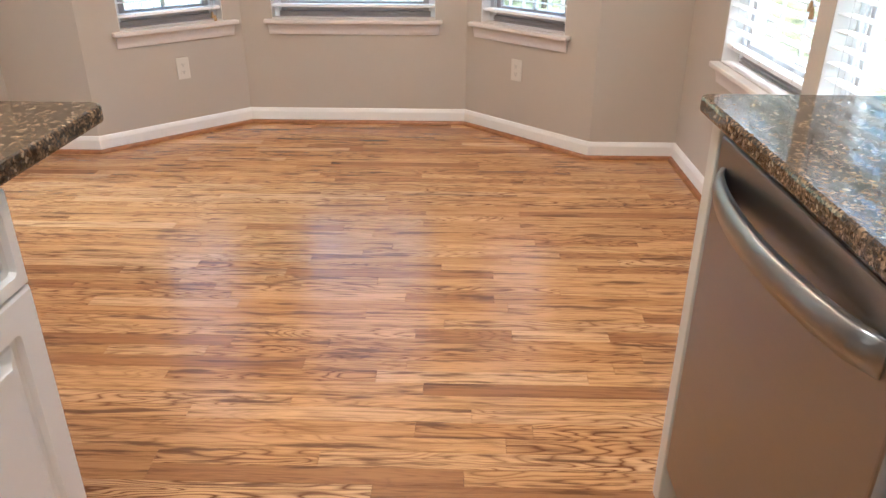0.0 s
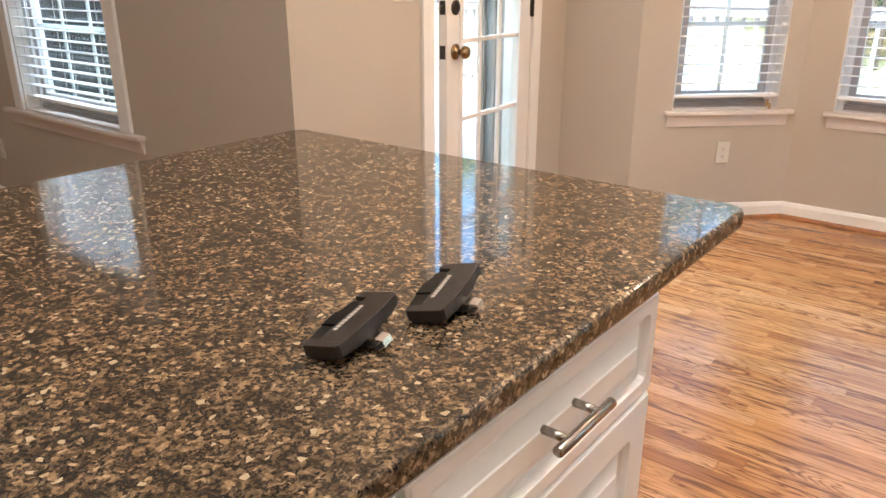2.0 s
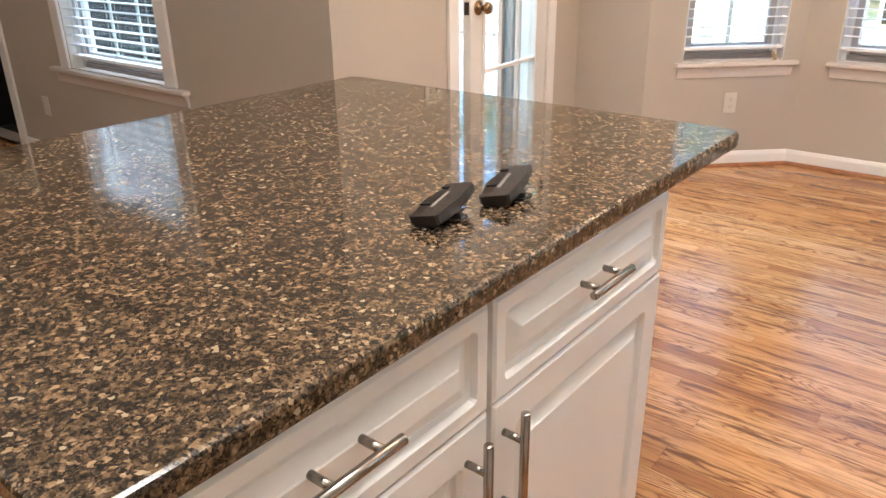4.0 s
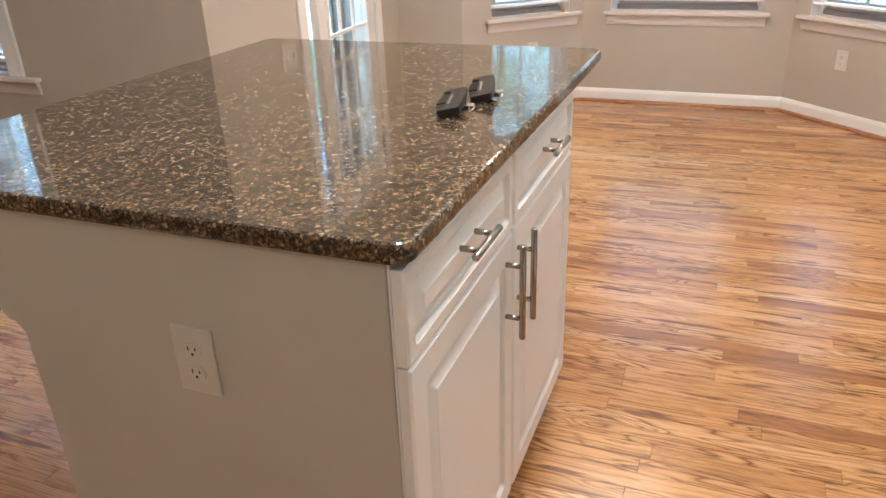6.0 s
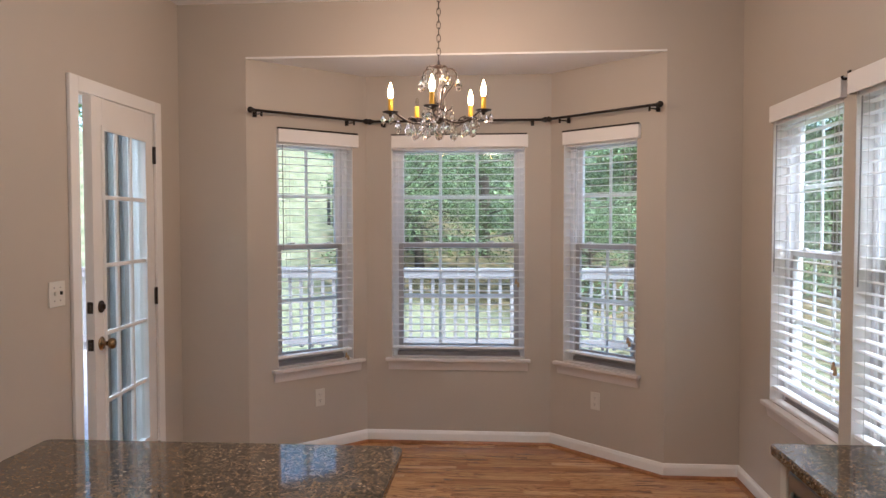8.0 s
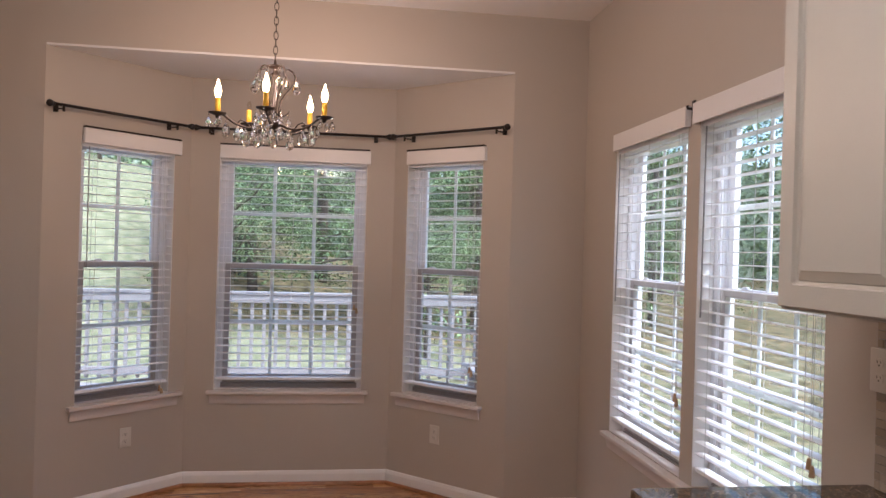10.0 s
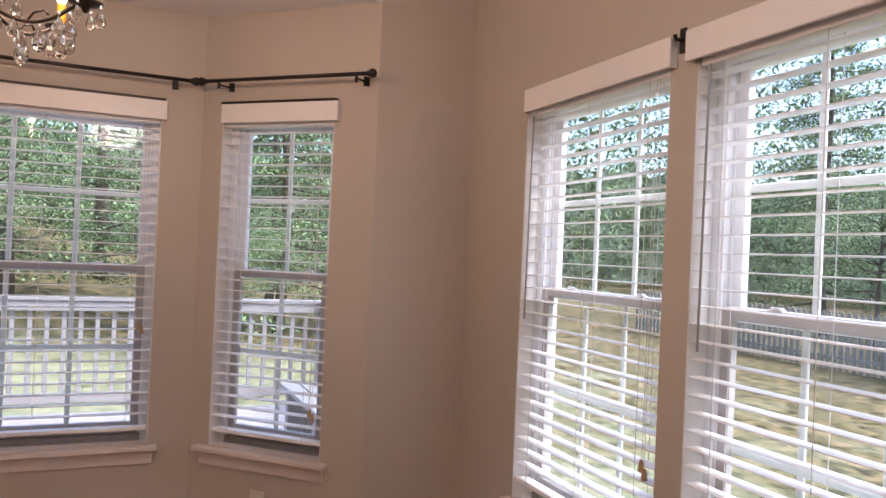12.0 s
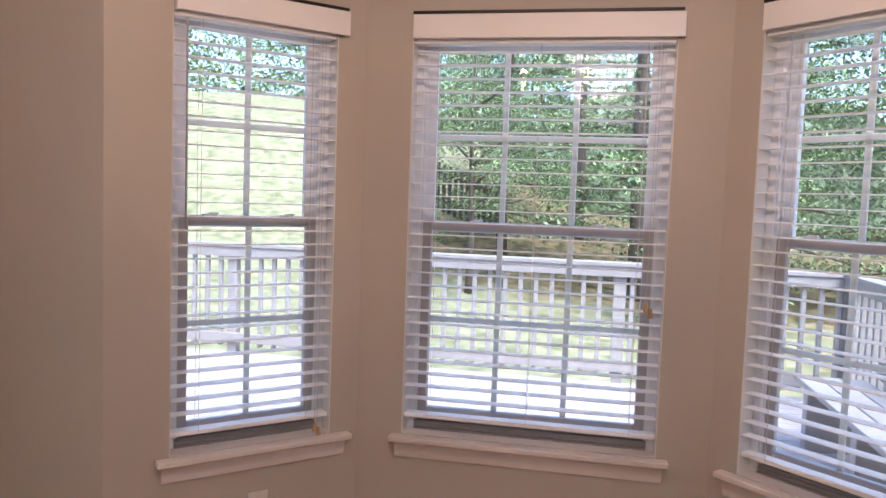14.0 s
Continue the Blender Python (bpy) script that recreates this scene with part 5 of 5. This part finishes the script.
def railing(name, p, q, label):
    root = empty(name, Matrix.Translation((*p, DZ)))
    tagged(root, label, "railing", "deck railings")
    d = Vector((q[0] - p[0], q[1] - p[1], 0)); L = d.length
    rot = math.atan2(d.y, d.x)
    R = Matrix.Rotation(rot, 4, "Z")

    def put(nm, x0, x1, y0, y1, z0, z1, bev=0.004):
        bm = bmesh.new()
        add_box(bm, x0, x1, y0, y1, z0, z1, bev, 1)
        bmesh.ops.transform(bm, matrix=R, verts=bm.verts[:])
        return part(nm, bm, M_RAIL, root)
    put("top_rail", 0, L, -0.07, 0.07, 1.005, 1.04)
    put("upper_rail", 0, L, 0.02, 0.055, 0.915, 1.004)
    put("lower_rail", 0, L, 0.02, 0.055, 0.10, 0.19)
    n = max(1, round(L / 1.8))
    for i in range(n + 1):
        x = L * i / n
        put("post", x - 0.045, x + 0.045, -0.075, 0.015, -0.5, 1.004)
    me = None
    k = int(L / 0.135)
    for i in range(k):
        x = (i + 0.5) * L / k
        if me is None:
            bm = bmesh.new()
            add_box(bm, -0.019, 0.019, -0.020, 0.018, 0.06, 1.0, 0.003, 1)
            bmesh.ops.transform(bm, matrix=R, verts=bm.verts[:])
            b0 = part("baluster", bm, M_RAIL, root)
            me = b0.data
        else:
            b0 = new("baluster", me)
            b0.parent = root
        b0.matrix_basis = Matrix.Translation(R @ Vector((x, 0, 0)))
    return root


railing("deck_railing", (DX1, DYF), (DX0, DYF), "white painted wooden railing with square balusters along the deck")
railing("deck_railing", (DX0, DYF), (DX0, 2.2), "white painted wooden railing at the end of the deck")
railing("deck_railing", (DX1, 4.9), (DX1, DYF), "white painted wooden railing beside the deck steps")
# bench along the side railing
bench = empty("deck_bench", Matrix.Translation((1.35, 5.4, DZ)))
tagged(bench, "white painted built-in bench with a sloping back on the deck", "bench")
bm = bmesh.new()
for i in range(3):
    add_box(bm, -0.30 + i * 0.145, -0.165 + i * 0.145, -0.45, 1.5, 0.42, 0.455, 0.004, 1)
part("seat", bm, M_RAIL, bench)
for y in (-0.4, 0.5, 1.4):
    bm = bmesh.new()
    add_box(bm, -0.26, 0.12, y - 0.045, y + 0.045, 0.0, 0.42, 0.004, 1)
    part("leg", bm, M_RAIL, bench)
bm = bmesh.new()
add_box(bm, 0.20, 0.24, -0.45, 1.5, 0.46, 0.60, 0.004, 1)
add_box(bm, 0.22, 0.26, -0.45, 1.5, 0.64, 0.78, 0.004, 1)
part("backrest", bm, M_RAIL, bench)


def leaf_cloud(bm, centre, radii, count, size, rng, droop=0.0):
    cx, cy, cz = centre
    for _ in range(count):
        while True:
            p = Vector((rng.uniform(-1, 1), rng.uniform(-1, 1), rng.uniform(-1, 1)))
            if 0.15 < p.length < 1:
                break
        p = Vector((p.x * radii[0], p.y * radii[1], p.z * radii[2])) + Vector((cx, cy, cz))
        s = size * rng.uniform(0.6, 1.5)
        e = Euler((rng.uniform(-1.0, 1.0), rng.uniform(-1.0, 1.0), rng.uniform(0, 6.3))).to_matrix()
        q = [p + e @ Vector(v) * s for v in ((-0.5, 0, 0), (0, -0.24, -0.06), (0.62, 0, -droop), (0, 0.24, -0.06))]
        bm.faces.new([bm.verts.new(v) for v in q])


def tree(seed, height, spread, conifer, leaf, name, label):
    rng = random.Random(seed)
    root = empty(name)
    tagged(root, label, "tree", "garden trees")
    bm = bmesh.new()
    pts = [(0.12 * height * 0.05 * math.sin(i), 0.1 * math.cos(i * 1.3) * 0.5, -0.3 + (height + 0.3) * i / 7) for i in range(8)]
    add_tube(bm, pts, [0.017 * height * (1 - 0.88 * i / 7) for i in range(8)], 9)
    cr = bmesh.new()
    n = 30 if conifer else 22
    for i in range(n):
        if conifer:
            s = (i + 0.5) / n
            z = height * (0.08 + 0.9 * s)
            ln = spread * (1 - s) ** 0.8 * rng.uniform(0.75, 1.1) + 0.25
            a = i * 2.4
            tip = Vector((math.cos(a) * ln, math.sin(a) * ln, z - 0.16 * ln))
            add_tube(bm, [(0, 0, z), tuple(tip)], [0.035, 0.008], 5)
            for f in (0.3, 0.55, 0.78, 0.98):
                c = Vector((0, 0, z)).lerp(tip, f)
                leaf_cloud(cr, c, (0.30 * ln ** 0.6 + 0.12, 0.30 * ln ** 0.6 + 0.12, 0.16 + 0.07 * ln), 180, 0.078, rng, 0.2)
        else:
            z = height * rng.uniform(0.30, 0.75)
            a = i * 2.4
            ln = spread * rng.uniform(0.5, 1.0)
            tip = Vector((math.cos(a) * ln, math.sin(a) * ln, z + height * rng.uniform(0.05, 0.25)))
            mid = Vector((0, 0, z)).lerp(tip, 0.5) + Vector((0, 0, -0.1 * ln))
            add_tube(bm, [(0, 0, z), tuple(mid), tuple(tip)], [0.05, 0.03, 0.012], 5)
            leaf_cloud(cr, tip, (0.9, 0.9, 0.6), 700, 0.075, rng, 0.1)
            leaf_cloud(cr, mid, (0.6, 0.6, 0.4), 230, 0.075, rng, 0.1)
    part("trunk", bm, M_BARK, root, "grey-brown trunk and limbs", True)
    me = bpy.data.meshes.new("crown")
    cr.to_mesh(me); cr.free()
    me.materials.append(leaf)
    c = new("crown", me)
    c.parent = root
    return root


conA = tree(1, 9.0, 2.6, True, M_LEAF1, "evergreen_tree", "dense dark evergreen tree at the back of the lawn")
conB = tree(2, 11.0, 3.0, True, M_LEAF1, "evergreen_tree", "tall dark evergreen tree behind the fence")
decA = tree(3, 8.0, 3.0, False, M_LEAF2, "leafy_tree", "light green leafy tree in the yard")


def place(src, x, y, s=1.0, r=0.0):
    return copy_thing(src, Matrix.Translation((x, y, ground_z(x, y))) @ Matrix.Rotation(r, 4, "Z") @ Matrix.Diagonal((s, s, s, 1)))


spots_con = [(-16, 14.0, 1.0), (-18.5, 17.5, 1.1), (-2.4, 19.5, 0.95), (0.6, 17.5, 1.0), (3.4, 18.8, 1.0), (6.6, 18.2, 0.9), (9.5, 21.5, 1.0), (-0.8, 25, 1.1), (4.5, 26, 1.1), (22, 19, 1.0), (-14, 36, 1.3), (-22, 34, 1.2), (24, 9, 1.0)]
for i, (x, y, s) in enumerate(spots_con):
    src = (conA, conB)[i % 2]
    if i < 2:
        src.matrix_world = Matrix.Translation((x, y, ground_z(x, y))) @ Matrix.Diagonal((s, s, s, 1))
    else:
        place(src, x, y, s, i * 1.7)
spots_dec = [(-2.6, 15.8, 0.62), (1.6, 14.4, 0.62), (-9.5, 30, 1.1), (-17, 24, 1.0), (20, 3.5, 0.95), (23, -2, 1.1), (-5, 33, 1.2), (18, 14, 1.0), (25, 4.5, 1.2), (-14, 11.5, 0.85), (-12.5, 9.6, 0.7), (15.5, 9.5, 0.9), (17.5, 5.0, 1.0), (20, 11, 1.2)]
for i, (x, y, s) in enumerate(spots_dec):
    if i == 0:
        decA.matrix_world = Matrix.Translation((x, y, ground_z(x, y))) @ Matrix.Diagonal((s, s, s, 1))
    else:
        place(decA, x, y, s, i * 2.1)


def picket_fence(name, p, q, h, pitch, material, label):
    root = empty(name, Matrix.Translation((*p, 0)))
    tagged(root, label, "fence", kind="stuff")
    d = Vector((q[0] - p[0], q[1] - p[1], 0)); L = d.length; d.normalize()
    bm = bmesh.new()
    n = int(L / pitch)
    for i in range(n):
        c = d * (i * pitch)
        z = ground_z(p[0] + c.x, p[1] + c.y)
        w = pitch * 0.30
        a, b = c - d * w, c + d * w
        nn = Vector((-d.y, d.x, 0)) * 0.012
        vs_ = [bm.verts.new(v) for v in (a - nn + Vector((0, 0, z)), b - nn + Vector((0, 0, z)), b - nn + Vector((0, 0, z + h)), c - nn + Vector((0, 0, z + h + 0.06)), a - nn + Vector((0, 0, z + h)))]
        ws_ = [bm.verts.new(v.co + nn * 2) for v in vs_]
        bm.faces.new(vs_); bm.faces.new(ws_[::-1])
        for k in range(5):
            bm.faces.new((vs_[k], vs_[(k + 1) % 5], ws_[(k + 1) % 5], ws_[k]))
    for zz in (0.3, h - 0.2):
        for i in range(0, n - 1, 6):
            a, b = d * (i * pitch), d * (min(n - 1, i + 6) * pitch)
            za, zb = ground_z(p[0] + a.x, p[1] + a.y) + zz, ground_z(p[0] + b.x, p[1] + b.y) + zz
            add_tube(bm, [a + Vector((0, 0, za)), b + Vector((0, 0, zb))], 0.04, 4)
    part("pickets", bm, material, root, "row of pointed pickets")


picket_fence("picket_fence", (-5.4, 21.5), (-2.4, 21.5), 1.25, 0.16, M_FENCE, "dark stained picket fence along the back of the yard")
picket_fence("picket_fence", (15.0, 20.0), (15.0, -6.0), 1.3, 0.17, M_FENCE2, "weathered pale picket fence along the side of the yard")

# neighbour's house beyond the side fence
hs = empty("neighbour_house", Matrix.Translation((27, 10, -0.6)))
tagged(hs, "pale sided neighbouring house with a grey shingle roof beyond the fence", "house")
bm = bmesh.new()
add_box(bm, -4, 4, -6, 6, 0, 5.2)
part("wall", bm, M_SIDING, hs)
bm = bmesh.new()
rv = [bm.verts.new(v) for v in ((-4.5, -6.4, 5.2), (4.5, -6.4, 5.2), (0, -6.4, 7.8), (-4.5, 6.4, 5.2), (4.5, 6.4, 5.2), (0, 6.4, 7.8))]
for q in ((0, 1, 2), (3, 5, 4), (0, 2, 5, 3), (1, 4, 5, 2), (0, 3, 4, 1)):
    bm.faces.new([rv[i] for i in q])
part("roof", bm, M_ROOF, hs)
for y in (-4, -1.2, 1.6, 4.2):
    for z in (1.0, 3.4):
        bm = bmesh.new()
        for a in ((y - 0.55, y - 0.45, z, z + 1.4), (y + 0.45, y + 0.55, z, z + 1.4), (y - 0.45, y + 0.45, z, z + 0.1), (y - 0.45, y + 0.45, z + 1.3, z + 1.4), (y - 0.45, y + 0.45, z + 0.67, z + 0.73)):
            add_box(bm, -4.06, -4.002, a[0], a[1], a[2], a[3])
        wdw = part("window", bm, M_VINYL, hs)
        bm = bmesh.new()
        add_box(bm, -4.03, -4.006, y - 0.45, y + 0.45, z + 0.1, z + 1.3)
        part("pane", bm, M_SLOT, wdw)
# far woods
rng = random.Random(9)
bm = bmesh.new()
for k in range(60):
    a = radians(-60 + 250 * k / 60)
    r_ = rng.uniform(44, 58)
    leaf_cloud(bm, (math.cos(a) * r_, math.sin(a) * r_ + 5, 8), (3.8, 3.8, 9.5), 3300, 0.34, rng)
me = bpy.data.meshes.new("far_woods"); bm.to_mesh(me); bm.free(); me.materials.append(M_LEAF2)
tagged(new("far_woods", me), "belt of dark woods beyond the gardens", "woods", kind="stuff")

# plain band of distant tree-tops behind the woods
def woods_band():
    m = mat("distant_woods", (0.10, 0.13, 0.07), 0.9)
    nt = m.node_tree
    geo, n = nt.nodes.new("ShaderNodeNewGeometry"), nt.nodes.new("ShaderNodeTexNoise")
    n.inputs["Scale"].default_value, n.inputs["Detail"].default_value = 0.55, 8
    nt.links.new(geo.outputs["Position"], n.inputs["Vector"])
    c = ramp(nt, n.outputs["Fac"], [(0.36, (0.10, 0.12, 0.075)), (0.5, (0.24, 0.29, 0.17)), (0.64, (0.46, 0.50, 0.36))])
    nt.links.new(c, nt.nodes["Principled BSDF"].inputs["Base Color"])
    bm = bmesh.new()
    last = None
    for k in range(361):
        a = radians(-70 + 280 * k / 360)
        top = 9.5 + 4.5 * noise.noise(Vector((k * 0.11, 3.0, 0))) + 2.2 * noise.noise(Vector((k * 0.43, 7.0, 0)))
        x, y = math.cos(a) * 64, math.sin(a) * 64 + 5
        row = [bm.verts.new((x, y, -1.5)), bm.verts.new((x, y, top))]
        if last:
            bm.faces.new((last[0], row[0], row[1], last[1]))
        last = row
    tagged(ob_from("backdrop", bm, m), "distant belt of tree-tops", kind="structure")


woods_band()

# ---------------- pieces: deck boards, mosaic tiles, floor boards ----------------
box("deck_skirt", DX0, DX1, 4.9, DYF, -0.6, DZ - 0.06, M_RAIL, deck, bevel=0)
y = YF + TH + 0.10
n_deck = 0
while y < DYF + 0.02:
    for x0, x1 in clip_bay(y):
        bm = bmesh.new()
        add_box(bm, x0, x1, y - 0.0665, y + 0.0665, DZ - 0.035, DZ, 0.003, 1)
        part("deck_board", bm, M_DECK, deck)
    y += 0.140
tile_meshes = []
for w_ in (0.020, 0.043, 0.066):
    bm = bmesh.new()
    add_box(bm, -0.0025, 0.0025, -w_ / 2, w_ / 2, -0.0105, 0.0105, 0.001, 1)
    me = bpy.data.meshes.new("tile"); bm.to_mesh(me); bm.free(); me.materials.append(M_TILE)
    tile_meshes.append((w_, me))
rng = random.Random(4)
for i in range(20):
    z = 0.9335 + i * 0.0232
    y = 1.343
    while y > 1.06:
        w_, me = rng.choice(tile_meshes)
        if abs(z - 1.235) < 0.068 and y - w_ < 1.322 + 0.040 and y > 1.322 - 0.040:
            y -= 0.023
            continue
        o = new("tile", me)
        o.parent = spl
        o.location = (XR - 0.0115, y - w_ / 2, z)
        y -= w_ + 0.0022

floor = empty("floor", Matrix.Translation((0, 0, 0)))
tagged(floor, "amber oak strip floor with visible grain, satin finish", "floor", kind="structure")
box("subfloor", XFAR, XR, Y_S, YB, -0.12, -0.0195, M_DARK, floor, bevel=0)
bm = bmesh.new()
prism(bm, [A0, C0, BC, AB], -0.12, -0.0195)
part("subfloor", bm, M_DARK, floor)
BW = 0.0572


def floor_run(y):
    if y < YF:
        return XFAR, XR
    if y < YB:
        return XL, XR
    s = (y + BW / 2 - YB) / (4.385 - YB)
    return -1.79 + 0.638 * min(s, 1) - 0.05, 0.765 - 0.638 * min(s, 1) + 0.05


def board_verts(x0, x1, y, dx=0.0):
    a, b, e = 0.00035, 0.0007, 0.0003
    lo = [(x0 + a, y + a), (x1 - a, y + a), (x1 - a, y + BW - a), (x0 + a, y + BW - a)]
    hi = [(x0 + b, y + b), (x1 - b, y + b), (x1 - b, y + BW - b), (x0 + b, y + BW - b)]
    return [(p[0], p[1], -0.019) for p in lo] + [(p[0], p[1], -e) for p in lo] + [(p[0], p[1], 0.0) for p in hi]


FACES = [(4, 5, 9, 8), (5, 6, 10, 9), (6, 7, 11, 10), (7, 4, 8, 11), (8, 9, 10, 11), (0, 1, 5, 4), (1, 2, 6, 5), (2, 3, 7, 6), (3, 0, 4, 7)]
rng = random.Random(12)
far_v, far_f = [], []
near = 0
y = Y_S
shared = {}
while y < 4.385:
    xa, xb = floor_run(y)
    x = xa
    first = True
    while x < xb - 1e-6:
        ln = rng.choice((0.30, 0.40, 0.50, 0.60, 0.75, 0.90, 1.10, 1.30))
        if first:
            ln *= rng.uniform(0.3, 1.0); first = False
        x1 = min(x + ln, xb)
        if xb - x1 < 0.12:
            x1 = xb
        if near < 300 and 0.15 < y < 2.75 and x1 > -0.75 and x > -1.9:
            key = round(x1 - x, 4)
            if key not in shared:
                me = bpy.data.meshes.new("floor_board")
                me.from_pydata(board_verts(0, x1 - x, 0), [], FACES)
                me.materials.append(M_OAK)
                shared[key] = me
            o = new("floor_board", shared[key])
            o.parent = floor
            o.location = (x, y, 0)
            near += 1
        else:
            k = len(far_v)
            far_v += board_verts(x, x1, y)
            far_f += [tuple(k + i for i in f) for f in FACES]
        x = x1
    y += BW
me = bpy.data.meshes.new("floor_boards")
me.from_pydata(far_v, [], far_f)
me.materials.append(M_OAK)
o = new("floor_boards", me)
o.parent = floor
tagged(o, kind="stuff")
